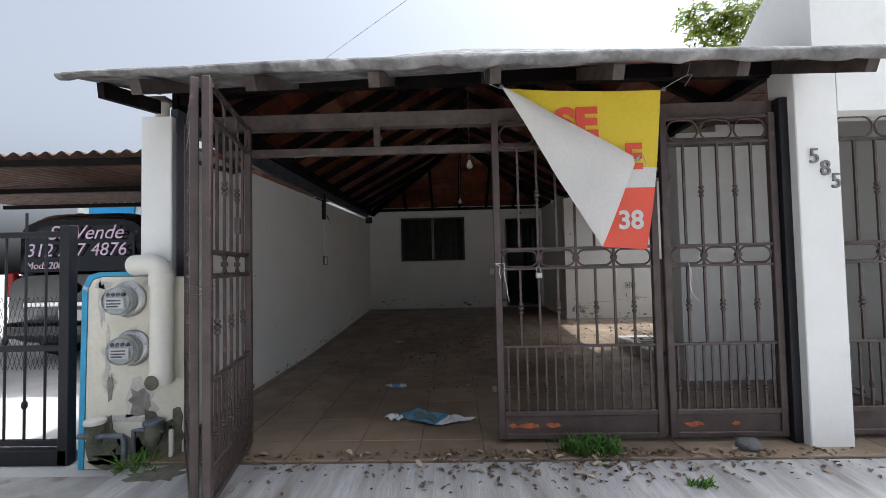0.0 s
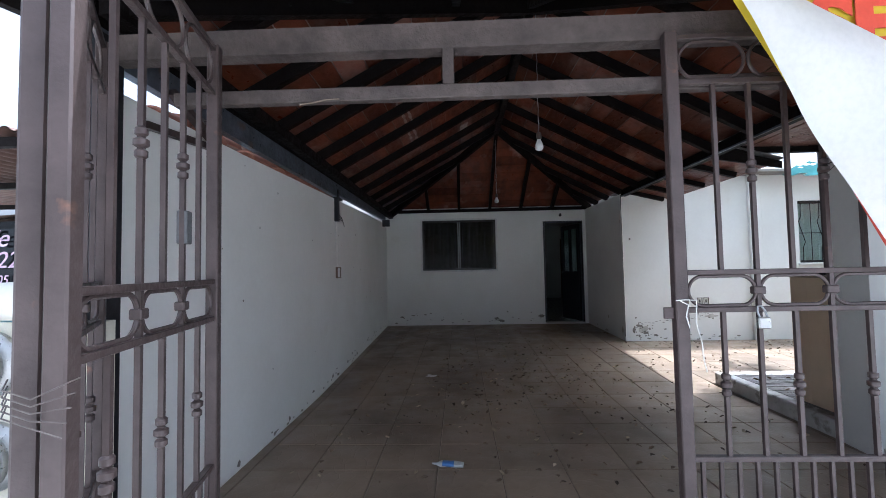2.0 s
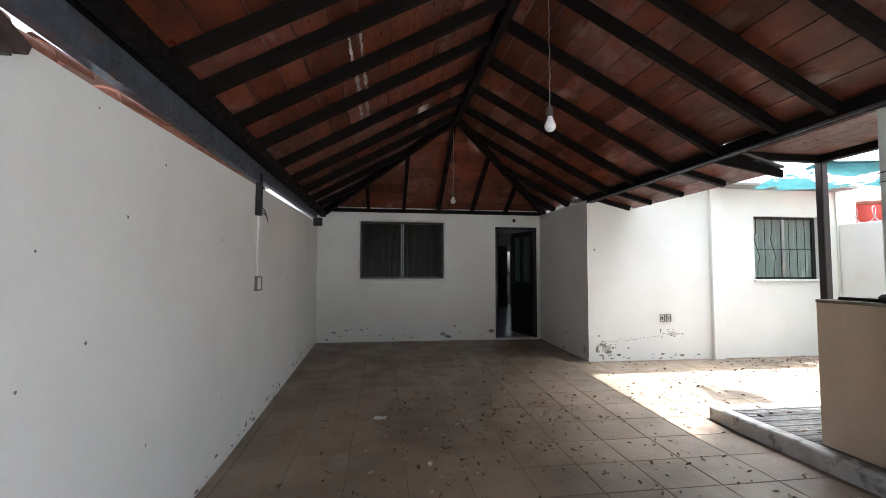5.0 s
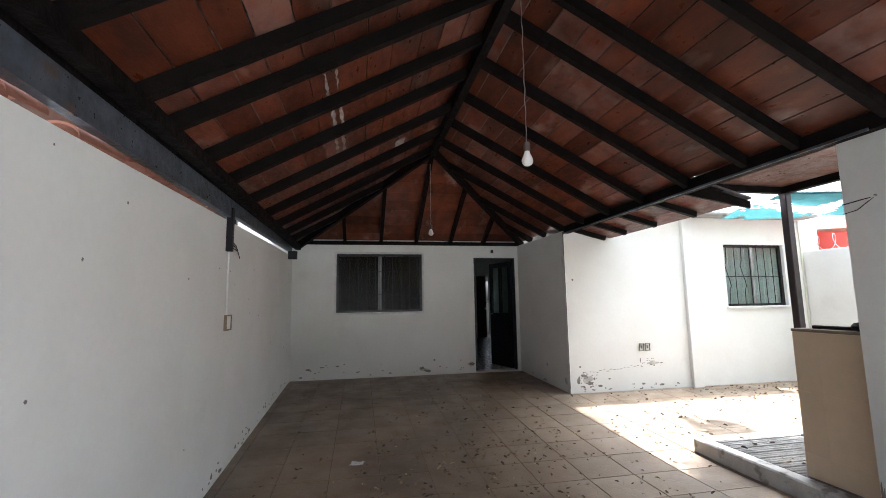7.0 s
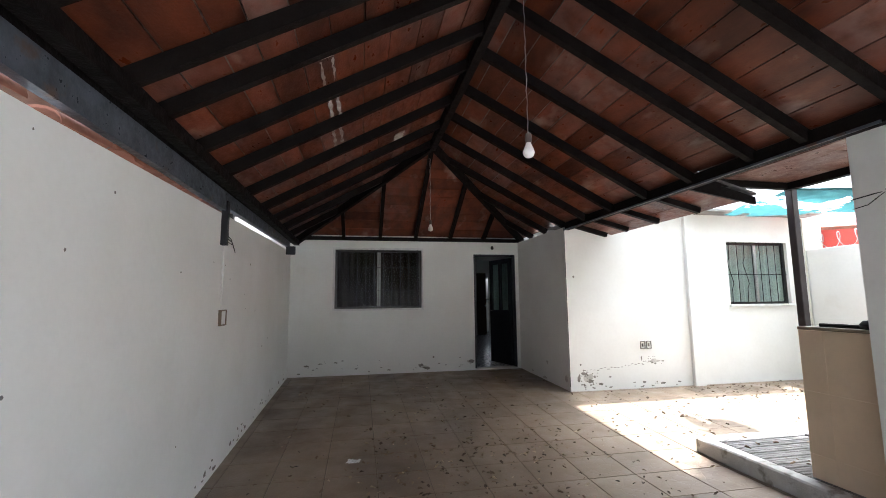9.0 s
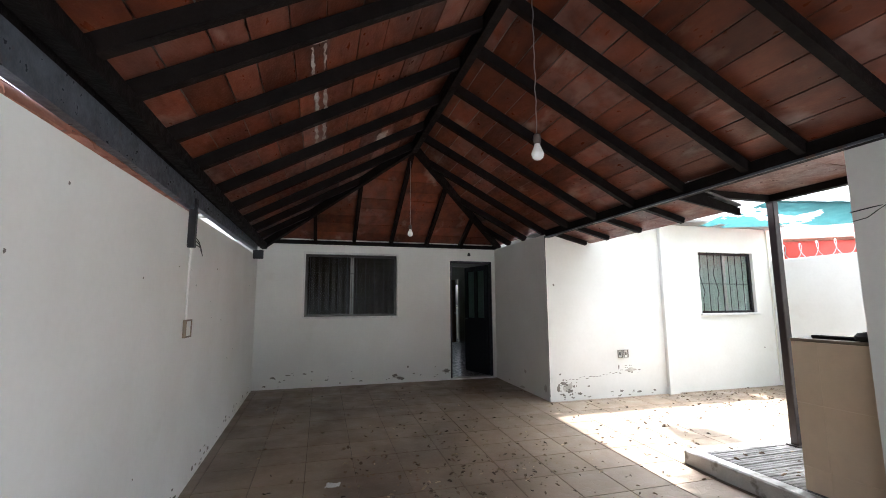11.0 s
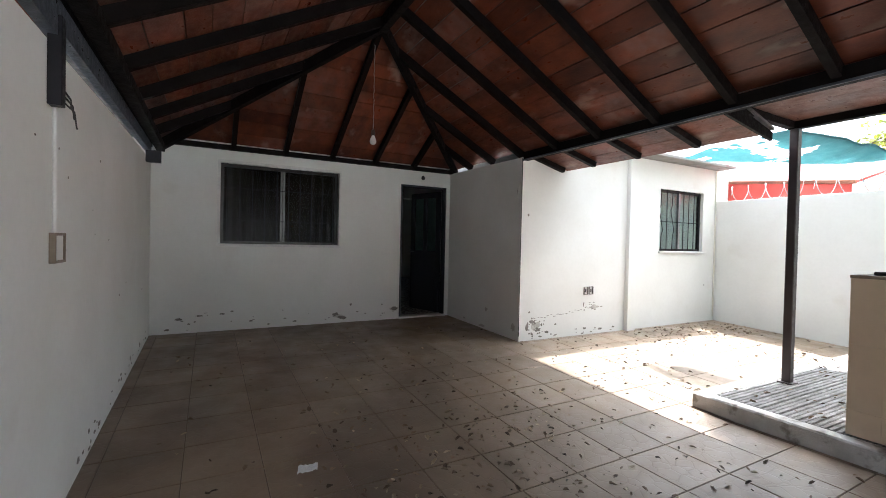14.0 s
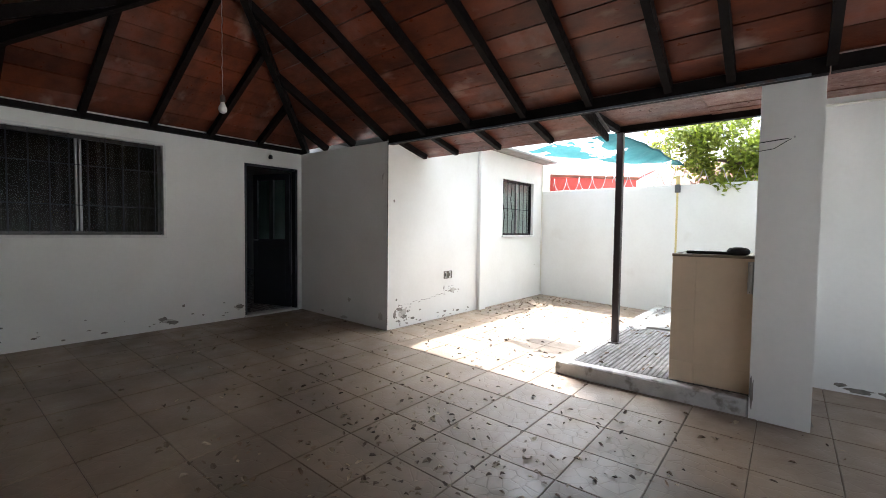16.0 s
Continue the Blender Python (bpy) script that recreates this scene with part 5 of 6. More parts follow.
part("sill_beam", Mesh().box(-6.0, -2.44, 2.78, 2.85, -0.27, -0.17, 0.004), BLACK_IRON, ng)
mesh_m = Mesh()
for i in range(46):
    for j in range(9):
        x, z = -3.9 + i * 0.032, 0.35 + j * 0.055
        xo = 0.016 if j % 2 else 0
        for dx in (-0.016, 0.016):
            mesh_m.rod((x + xo, 2.84, z), (x + xo + dx, 2.84, z + 0.055), 0.0016, n=3, caps=False)
part("wire_mesh", mesh_m, BLACK_IRON, ng, "dark hexagonal chicken wire")

van = thing("parked_van", "black van for sale with pink writing on its rear window", "car", at=(-4.85, 6.5, -0.21))


def loft(sections, n=28):
    """A rounded body through sections of (y, half width, low, high, corner)."""
    m = Mesh()
    v, f = [], []
    for y, hw, z0, z1, e in sections:
        for k in range(n):
            a = 2 * math.pi * (k + 0.5) / n
            c, s = math.cos(a), math.sin(a)
            px = math.copysign(abs(c) ** e, c) * hw
            pz = (z0 + z1) / 2 + math.copysign(abs(s) ** e, s) * (z1 - z0) / 2
            v.append((-4.85 + px, y, pz))
    for i in range(len(sections) - 1):
        for k in range(n):
            f.append((i * n + k, i * n + (k + 1) % n, (i + 1) * n + (k + 1) % n, (i + 1) * n + k))
    f += [tuple(range(n))[::-1], tuple(range((len(sections) - 1) * n, len(sections) * n))]
    return m.add(v, f)


part("body", loft([(5.50, 0.86, 0.15, 0.98, 0.35), (5.56, 0.93, 0.08, 1.02, 0.35), (7.0, 0.95, 0.05, 1.05, 0.35), (9.3, 0.95, 0.05, 1.03, 0.35), (10.1, 0.85, 0.1, 0.95, 0.4)]), CAR_BLACK, van, smooth=True)
part("cabin", loft([(5.62, 0.84, 0.80, 1.72, 0.40), (5.80, 0.86, 0.80, 1.82, 0.40), (8.0, 0.86, 0.80, 1.84, 0.40), (8.8, 0.80, 0.8, 1.2, 0.45)]), CAR_BLACK, van, smooth=True)
rw = part("rear_window", Mesh().grid(lambda u, v: (-4.85 + (u - 0.5) * (1.56 - 0.14 * v), 5.535 + 0.07 * v + 0.03 * (2 * u - 1) ** 2, 1.02 + 0.62 * v), 14, 8), CAR_GLASS, van, "tinted rear window", smooth=True)
part("bumper", Mesh().box(-5.72, -3.98, 5.40, 5.55, 0.16, 0.36, 0.04), CAR_BLACK, van, "black rear bumper")
part("bright_strip", Mesh().box(-5.50, -4.20, 5.475, 5.497, 0.56, 0.63, 0.008), CHROME, van, "chrome strip over the plate")
part("licence_plate", Mesh().box(-5.02, -4.70, 5.47, 5.488, 0.38, 0.52, 0.005), PLATE, van)
part("emblem", Mesh().lathe((-4.85, 5.47, 0.80), [(0.065, 0.0), (0.07, -0.012), (0.055, -0.012), (0.055, 0.0)], 20, "y"), CHROME, van, "round chrome emblem")
part("emblem_bar", Mesh().box(-4.94, -4.76, 5.458, 5.47, 0.788, 0.812, 0.003), CHROME, van)
for s in (-1, 1):
    part("tail_lamp", Mesh().box(-4.85 + s * 0.87 - 0.05, -4.85 + s * 0.87 + 0.05, 5.51, 5.60, 0.70, 1.02, 0.015), TAIL, van)
    for y in (6.3, 9.2):
        w = part("wheel", Mesh().lathe((-4.85 + s * 0.82, y, 0.12), [(0.20, -0.11), (0.33, -0.11), (0.335, 0.0), (0.33, 0.11), (0.20, 0.11)], 28, "x"), RUBBER, van, smooth=True)
        part("rim", Mesh().lathe((-4.85 + s * 0.82, y, 0.12), [(0.05, -0.115), (0.21, -0.112), (0.21, 0.112), (0.05, 0.115)], 20, "x"), CHROME, w)
wtext = lambda x, z: Matrix.Translation((x, 5.50 + 0.07 * (z - 1.02) / 0.62, z)) @ Matrix.Rotation(radians(84), 4, "X")


def written(text, size, x, z, shear):
    """A line written on the van's window, word by word."""
    def span(ob):
        xs = [v.co.x for v in ob.data.vertices]
        return min(xs), max(xs)
    whole = lettering(text, size, CHALK, van, wtext(x, z), 0.002, "window_writing", shear)
    a, b = span(whole)
    bpy.data.objects.remove(whole)
    obs = [lettering(w, size, CHALK, van, wtext(x, z), 0.002, "window_writing", shear) for w in text.split()]
    widths = [span(o)[1] - span(o)[0] for o in obs]
    gap = (b - a - sum(widths)) / max(1, len(obs) - 1)
    for o, w in zip(obs, widths):
        o.data.transform(Matrix.Translation((a - span(o)[0], 0, 0)))
        a += w + gap


written("Se Vende", 0.27, -4.74, 1.53, 0.25)
written("312 227 4876", 0.245, -4.84, 1.30, 0.1)
written("Mod: 2005", 0.13, -5.22, 1.10, 0.1)
m = Mesh().grid(lambda u, v: (-9.0 + 6.7 * u, 4.5 + 4.2 * v, 2.30 + 0.022 * math.sin(u * 6.7 / 0.09 * math.pi) + 0.14 * v), 440, 2)
m.v += [(x, y, z + 0.012) for x, y, z in m.v]
n0 = len(m.v) // 2
m.f += [tuple(n0 + i for i in f[::-1]) for f in m.f]
nr = thing("neighbour_carport", "brown corrugated carport roof of the neighbour", "carport", at=(-5.6, 6.5, -0.21))
part("roof_sheet", m, CORRUGATED, nr, smooth=True)
for y in (4.6, 6.5, 8.5):
    part("purlin", Mesh().box(-9, -2.3, y - 0.03, y + 0.03, 2.185 + 0.033 * (y - 4.5), 2.262 + 0.033 * (y - 4.5)), TIMBER, nr)
for x in (-2.5, -7.4):
    part("post", Mesh().box(x - 0.05, x + 0.05, 8.45, 8.55, -0.22, 2.2), BLACK_IRON, nr)
nh = thing("neighbour_house", "neighbour's house with a blue wall behind the carport", "house", at=(-6, 12, -0.2))
part("wall", Mesh().box(-10.6, -2.6, 12.0, 12.2, -0.25, 3.0), WHITE_WALL, nh)
part("blue_panel", Mesh().box(-10.2, -8.9, 11.93, 11.995, 0.8, 2.95), BLUE_TARP, nh, "bright blue painted panel")
part("blue_panel", Mesh().box(-8.7, -6.6, 11.93, 11.995, 0.8, 2.9), BLUE_TARP, nh, "bright blue painted panel")
part("window", Mesh().box(-6.2, -5.2, 11.95, 11.99, 1.2, 2.2), BRONZE, nh)
part("roof", Mesh().box(-10.8, -2.5, 11.8, 16, 3.0, 3.15), CONCRETE, nh)

# overhead cable
cab = thing("overhead_cable", "thin dark overhead cable strung high between poles", "cable", at=(-13.3, 34.9, -0.28))
pa, pb = Vector((-13.3, 34.9, 16.1)), Vector((21.9, 2.0, 17.4))
part("cable", Mesh().tube([pa.lerp(pb, k / 30) for k in range(31)], 0.011, 5), WIRE_DARK, cab)
for p in (pa, pb):
    part("pole", Mesh().rod((p.x, p.y, -0.3), (p.x, p.y, p.z + 0.2), 0.16, 0.10, 12), CONCRETE, cab)

# ---- on the long wall ----
rng = random.Random(8)
swb = thing("switch_box", "open cream switch box on the long wall with a conduit above", "switch", at=(LX, 6.42, 1.1))
m = Mesh()
for a, b, c, d in ((6.348, 6.36, 1.043, 1.177), (6.49, 6.502, 1.043, 1.177), (6.36, 6.49, 1.043, 1.055), (6.36, 6.49, 1.165, 1.177)):
    m.box(LX + 0.002, LX + 0.026, a, b, c, d, 0.002)
part("frame", m, BRASS_RIM, swb)
part("back", Mesh().box(LX, LX + 0.018, 6.36, 6.49, 1.055, 1.165), WHITE_WALL, swb)
part("conduit", Mesh().tube([(LX + 0.008, 6.40, 1.18), (LX + 0.008, 6.39, 1.74)], 0.008, 8), WHITE_WALL, swb, "painted-over conduit")
wl = thing("loose_wires", "loose dark wires sticking out below the bracket", "wires", at=(LX, 6.4, 1.8))
for k in range(3):
    part("wire", Mesh().tube([(LX + 0.03, 6.37, 1.82 - 0.03 * k), (LX + 0.05, 6.45 + 0.03 * k, 1.78 - 0.02 * k), (LX + 0.03, 6.55 + 0.05 * k, 1.76 - 0.035 * k)], 0.004, 5), WIRE_DARK, wl)
tiles_w = thing("wall_top_tiles", "broken clay tiles lying along the neighbour's side of the wall", "roof tiles", at=(-1.90, 5, 1.99))
for i in range(16):
    y = 3.38 + i * 0.19
    if i == 4:
        continue
    z = 1.968 + 0.035 * (y - 4) + rng.uniform(-0.012, 0.015)
    pts = [(-1.90 + 0.09 * math.cos(a), 0, 0.06 * math.sin(a)) for a in [math.pi * k / 8 for k in range(9)]]
    m = Mesh()
    v = [(x, y + 0.0, z + zz) for x, _, zz in pts] + [(x, y + 0.2, z + zz + 0.012) for x, _, zz in pts]
    v += [(x, yy, zz - 0.012) for x, yy, zz in v]
    f = []
    for k in range(8):
        f += [(k, k + 1, k + 10, k + 9), (18 + k, 27 + k, 28 + k, 19 + k), (k, 18 + k, 19 + k, k + 1), (k + 9, k + 10, 28 + k, 27 + k)]
    f += [(0, 9, 27, 18), (8, 26, 35, 17)]
    part("roof_tile", m.add(v, f), BROWN_SLAT, tiles_w, smooth=True)


def marks(parent, spots, plane, normal, mat, seed, label, depth=0.003, name="peeled_patch"):
    rg = random.Random(seed)
    for cx, cz, w, h in spots:
        mm = Mesh()
        blotch(mm, cx, cz, w, h, plane, rg, depth, 14, normal)
        part(name, mm, mat, parent, label)


wplane = lambda a, z: (LX - 0.001, a, z)
rg = random.Random(31)
foot = [(y + rg.uniform(-0.2, 0.2), floor_z(y) + rg.uniform(0.03, 0.13), rg.uniform(0.03, 0.10), rg.uniform(0.02, 0.05)) for y in (4.3, 5.1, 5.7, 6.2, 6.6, 7.0, 7.5, 7.9, 8.5, 9.1, 9.6)]
marks(wall_west, foot, wplane, (1, 0, 0), PLASTER, 32, "bare plaster patch")
pocks = [(rg.uniform(3.6, 9.4), rg.uniform(0.3, 1.9), rg.uniform(0.008, 0.02), rg.uniform(0.008, 0.02)) for _ in range(20)]
marks(wall_west, pocks, wplane, (1, 0, 0), PLASTER, 33, "small chip in the paint", name="chip")
bplane = lambda a, z: (a, 10.001, z)
marks(wall_north, [(-1.50, 0.17, 0.10, 0.03), (-1.28, 0.2, 0.10, 0.02), (-1.03, 0.21, 0.08, 0.02), (-0.70, 0.10, 0.06, 0.02), (0.50, 0.07, 0.13, 0.06), (0.40, 0.12, 0.10, 0.05), (1.30, 0.15, 0.12, 0.07),
                   (0.72, 0.14, 0.04, 0.02), (-0.15, 0.06, 0.07, 0.02), (0.62, 0.25, 0.03, 0.04), (-1.62, 0.05, 0.06, 0.03)], bplane, (0, -1, 0), PLASTER, 41, "bare plaster patch")
marks(wall_north, [(0.45, 0.09, 0.2, 0.07), (1.29, 0.15, 0.15, 0.09)], bplane, (0, -1, 0), PLASTER_PALE, 42, "worn paint", 0.002)
rplane = lambda a, z: (a, 8.251, z)
marks(wall_room, [(2.50, 0.17, 0.13, 0.05), (2.42, 0.11, 0.06, 0.12), (2.60, 0.06, 0.10, 0.05), (2.75, 0.02, 0.08, 0.04), (2.66, 0.12, 0.04, 0.04), (3.45, 0.02, 0.07, 0.03), (3.75, -0.01, 0.10, 0.03),
                  (3.42, 0.36, 0.02, 0.08), (2.45, 0.30, 0.03, 0.03), (4.02, 0.0, 0.05, 0.03), (6.25, 0.55, 0.03, 0.03), (2.40, 1.55, 0.03, 0.04)],
      rplane, (0, -1, 0), PLASTER, 43, "bare plaster patch")
rg = random.Random(61)
specks = [(2.45 + abs(rg.gauss(0, 0.2)), rg.uniform(-0.03, 0.22), rg.uniform(0.012, 0.05), rg.uniform(0.008, 0.028)) for _ in range(26)]
specks += [(2.55 + 0.055 * k, 0.20 + 0.006 * k + rg.uniform(-0.02, 0.02), rg.uniform(0.02, 0.06), rg.uniform(0.005, 0.012)) for k in range(20)]
specks += [(rg.uniform(3.40, 3.78), rg.uniform(0.26, 0.40), rg.uniform(0.01, 0.05), rg.uniform(0.006, 0.02)) for _ in range(12)]
specks += [(rg.uniform(2.5, 4.15), rg.uniform(-0.05, 0.02), rg.uniform(0.02, 0.07), rg.uniform(0.008, 0.02)) for _ in range(14)]
marks(wall_room, specks, rplane, (0, -1, 0), PLASTER, 48, "flaked paint speck", 0.003, "flake")
marks(wall_room, [(2.55, 0.12, 0.22, 0.12), (3.62, 0.31, 0.24, 0.07)], rplane, (0, -1, 0), PLASTER_PALE, 44, "worn paint", 0.002)
rg = random.Random(62)
marks(wall_north, [(rg.uniform(-1.7, 1.3), rg.uniform(0.03, 0.24), rg.uniform(0.01, 0.05), rg.uniform(0.006, 0.02)) for _ in range(22)], bplane, (0, -1, 0), PLASTER, 49, "flaked paint speck", 0.003, "flake")
marks(wall_west, [(y, floor_z(y) + abs(rg.gauss(0.05, 0.05)) + 0.015, rg.uniform(0.015, 0.06), rg.uniform(0.008, 0.03)) for y in [rg.uniform(4.5, 9.9) for _ in range(34)]], wplane, (1, 0, 0), PLASTER, 50, "flaked paint speck", 0.003, "flake")
tplane = lambda a, z: (2.2855 - 0.0371 * (a - 8.25), a, z)
marks(wall_return, [(8.36, 0.10, 0.10, 0.14), (8.95, 0.25, 0.07, 0.06), (9.05, -0.0, 0.14, 0.04), (8.33, 1.85, 0.03, 0.1), (9.5, 0.04, 0.08, 0.03)], tplane, (-1, 0, 0), PLASTER_PALE, 45, "worn paint")
out = thing("outlet_box", "uncovered double outlet box in the bright wall", "outlet", at=(3.5, 8.25, 0.54))
for dx in (-0.05, 0.05):
    m = Mesh()
    for a, b, c, d in ((-0.038, -0.032, -0.055, 0.055), (0.032, 0.038, -0.055, 0.055), (-0.032, 0.032, -0.055, -0.049), (-0.032, 0.032, 0.049, 0.055)):
        m.box(3.50 + dx + a, 3.50 + dx + b, 8.235, 8.26, 0.545 + c, 0.545 + d)
    part("rim", m, PLASTER, out)
    part("socket", Mesh().box(3.487 + dx, 3.513 + dx, 8.243, 8.255, 0.522, 0.568, 0.003), PLASTER if dx > 0 else METER_DARK, out)
hook = thing("lamp_hook", "small dark lamp holder on a bent wire above the door", "hook", at=(1.72, 9.97, 2.18))
part("wire", Mesh().tube([(1.55, 9.955, 2.235), (1.66, 9.95, 2.25), (1.71, 9.95, 2.24), (1.715, 9.95, 2.19)], 0.003, 5), STRING, hook)
part("holder", Mesh().lathe((1.712, 9.95, 2.165), [(0.012, 0.03), (0.025, 0.015), (0.028, -0.02), (0.015, -0.03)], 12), WIRE_DARK, hook, smooth=True)
cw = thing("corner_wire", "dark wire running down the corner of the house", "wire", at=(2.285, 8.24, 1.2))
part("wire", Mesh().tube([(2.279, 8.243, z) for z in (2.26, 1.8, 1.2, 0.6, 0.0)], 0.005, 5), WIRE_DARK, cw)
part("wire", Mesh().tube([(2.279, 8.26, 2.0), (2.265, 8.30, 1.85), (2.272, 8.33, 1.76)], 0.005, 5), STRING, cw)
colw = thing("tied_wire", "thin wire tied round the white column", "wire", at=(2.4, 4.4, 1.83))
part("wire", Mesh().tube([(2.393, 4.57, 1.84), (2.39, 4.45, 1.85), (2.39, 4.36, 1.855)], 0.004, 5), WIRE_DARK, colw)
part("wire", Mesh().tube([(2.393, 4.57, 1.78), (2.385, 4.48, 1.79), (2.388, 4.42, 1.83), (2.388, 4.38, 1.852)], 0.003, 5), WIRE_DARK, colw)
part("nail", Mesh().rod((2.40, 4.37, 1.855), (2.37, 4.37, 1.86), 0.006, n=6), STEEL, colw)
marks(bpy.data.objects["wall_column"], [(4.23, -0.12, 0.06, 0.10), (4.55, 0.02, 0.03, 0.25), (4.24, 1.05, 0.02, 0.03), (4.23, 1.35, 0.02, 0.03)], lambda a, z: (2.401, a, z), (-1, 0, 0), PLASTER, 46, "chipped corner")
marks(bpy.data.objects["wall_bay"], [(3.98, -0.10, 0.12, 0.04), (3.86, -0.13, 0.2, 0.05), (3.7, -0.12, 0.1, 0.04)], lambda a, z: (3.561, a, z), (-1, 0, 0), PLASTER, 47, "bare plaster patch")
solid("conduit", Mesh().tube([(3.545, 4.19, 2.30), (3.545, 2.96, 2.30)], 0.012, 8), PVC, "thin white conduit high on the bay wall", "conduit")


# ---- hanging bulbs ----
def bulb(x, y, z, label, ztop):
    g = thing("hanging_bulb", label, "light bulb", "hanging bulbs", at=(x, y, ztop))
    n = 26
    pts = [(x + 0.003 * math.sin(k * 1.9), y + 0.003 * math.cos(k * 1.3), ztop + (z + 0.11 - ztop) * k / n) for k in range(n + 1)]
    part("cord", Mesh().tube(pts, 0.0035, 5), WIRE_GREY, g, "twisted thin cord")
    part("socket", Mesh().lathe((x, y, z + 0.075), [(0.008, 0.045), (0.02, 0.035), (0.022, 0.0), (0.018, -0.02)], 14), SOCKET, g, smooth=True)
    part("glass", Mesh().lathe((x, y, z), [(0.015, 0.06), (0.018, 0.045), (0.033, 0.01), (0.036, -0.005), (0.031, -0.025), (0.018, -0.036), (0.004, -0.04)], 18), BULB, g, "unlit white bulb", smooth=True)
    return g


bulb(0.36, 4.835, 2.135, "unlit white bulb hanging on a long twisted cord", 3.30)
bulb(0.30, 8.24, 2.215, "unlit white bulb hanging from the back of the ridge", 3.22)

# ---- tiled wash stand by the column ----
ws = thing("wash_stand", "beige tiled wash stand with dark rim between column and platform", "wash stand", at=(2.85, 4.85, PZ))
part("core", Mesh().box(2.545, 3.15, 4.58, 5.115, PZ, 1.0), BEIGE, ws)
part("rim", Mesh().box(2.535, 3.16, 4.57, 5.13, 1.0, 1.022, 0.004), BRASS_RIM, ws, "thin brown rim")
for iy in range(2):
    y0, y1 = (4.572, 4.9495) if iy == 0 else (4.9505, 5.122)
    for z0, z1 in ((PZ + 0.002, 0.132), (0.133, 0.567), (0.568, 0.998)):
        part("tile", Mesh().box(2.537, 2.545, y0, y1, z0, z1, 0.0006), BEIGE, ws)
for x0, x1 in ((2.539, 2.84), (2.843, 3.15)):
    for z0, z1 in ((PZ + 0.002, 0.132), (0.133, 0.567), (0.568, 0.998)):
        part("tile", Mesh().box(x0, x1, 5.116, 5.124, z0, z1, 0.0006), BEIGE, ws)
part("bracket_pipe", Mesh().rod((2.50, 4.585, 0.74), (2.50, 4.585, 0.98), 0.022, n=14), STEEL, ws, "short grey pipe at the corner", smooth=True)
for z in (0.82, 0.90):
    part("pipe_joint", Mesh().rod((2.50, 4.585, z - 0.004), (2.50, 4.585, z + 0.004), 0.024, n=14), STEEL, ws, smooth=True)
lid = solid("black_board", Mesh().box(2.62, 2.66, 4.72, 5.04, 1.022, 1.046, 0.006), RUBBER, "flat black board lying on the wash stand", "board")
sc = solid("black_scourer", Mesh().lathe((2.62, 4.68, 1.022), [(0.05, 0.0), (0.075, 0.012), (0.078, 0.035), (0.06, 0.055), (0.02, 0.062)], 18), RUBBER, "round black scourer on the wash stand", "scourer", smooth=True)

# ---- beyond the garden wall ----
red = thing("red_lean_to", "red lean-to roof of a neighbouring house", "roof", at=(8, 7.6, 1.9))
part("roof_sheet", Mesh().prism([(7.0, 8.6, 2.36), (7.0, 6.6, 2.15), (9.5, 6.6, 2.75), (9.5, 8.6, 2.95)], (0, 0, 0.04)), RED_PLASTIC, red)
part("front", Mesh().prism([(6.98, 8.6, 1.6), (6.98, 6.6, 1.6), (6.98, 6.6, 2.15), (6.98, 8.6, 2.36)], (0.03, 0, 0)), RED_PLASTIC, red)
part("ridge_strip", Mesh().prism([(6.93, 8.65, 2.37), (6.93, 6.55, 2.155), (6.99, 6.55, 2.155), (6.99, 8.65, 2.37)], (0, 0, 0.05)), BROWN_SLAT, red)
part("wall", Mesh().box(7.02, 9.5, 6.6, 8.6, -0.3, 1.6), WHITE_WALL, red)
sl = thing("tiled_neighbour_roof", "red-brown tiled roof beyond the garden wall", "roof", at=(8.5, 5.5, 2.0))
for i in range(9):
    x, z = 6.98 + 0.16 * i, 2.06 + 0.06 * i
    part("tile_row", Mesh().beam((x, 4.6, z), (x, 6.52, z), 0.20, 0.035, up=(-0.45, 0, 1)), BROWN_SLAT, sl)
part("wall", Mesh().box(7.06, 8.3, 4.75, 6.5, -0.3, 2.0), WHITE_WALL, sl)
yp = thing("yellow_strip", "yellowed joint and dark cap on the garden wall", "joint", at=(6.54, 5.84, 0))
part("strip", Mesh().box(6.542, 6.549, 5.82, 5.85, 0.0, 1.86), BOX_CREAM, yp)
part("cap", Mesh().box(6.50, 6.56, 5.79, 5.87, 1.86, 1.99, 0.006), METER_DARK, yp)
part("stub", Mesh().box(6.52, 6.56, 5.80, 5.86, 1.99, 2.14, 0.004), BOX_CREAM, yp, "short yellow stub")
rz = thing("razor_wire", "coiled razor wire along the garden wall", "razor wire", at=(6.62, 7, 2.0))
for k in range(3):
    y0 = 8.1 - 1.15 * k
    pts = [(6.62 + 0.10 * math.cos(a), y0 - a * 0.040, 2.10 + 0.13 * math.sin(a)) for a in [j * 2 * math.pi / 14 for j in range(62)]]
    part("coil", Mesh().tube(pts, 0.006, 4), WIRE_GREY, rz)
solid("conduit", Mesh().tube([(6.51, 8.235, 0.0), (6.51, 8.235, 2.0), (6.50, 8.235, 2.5)], 0.012, 8), PVC, "thin white conduit in the wall corner", "conduit")

cloth_obj = thing("shade_cloth", "torn teal shade cloth stretched over the patio", "shade cloth", at=(4.6, 6.2, 2.3))


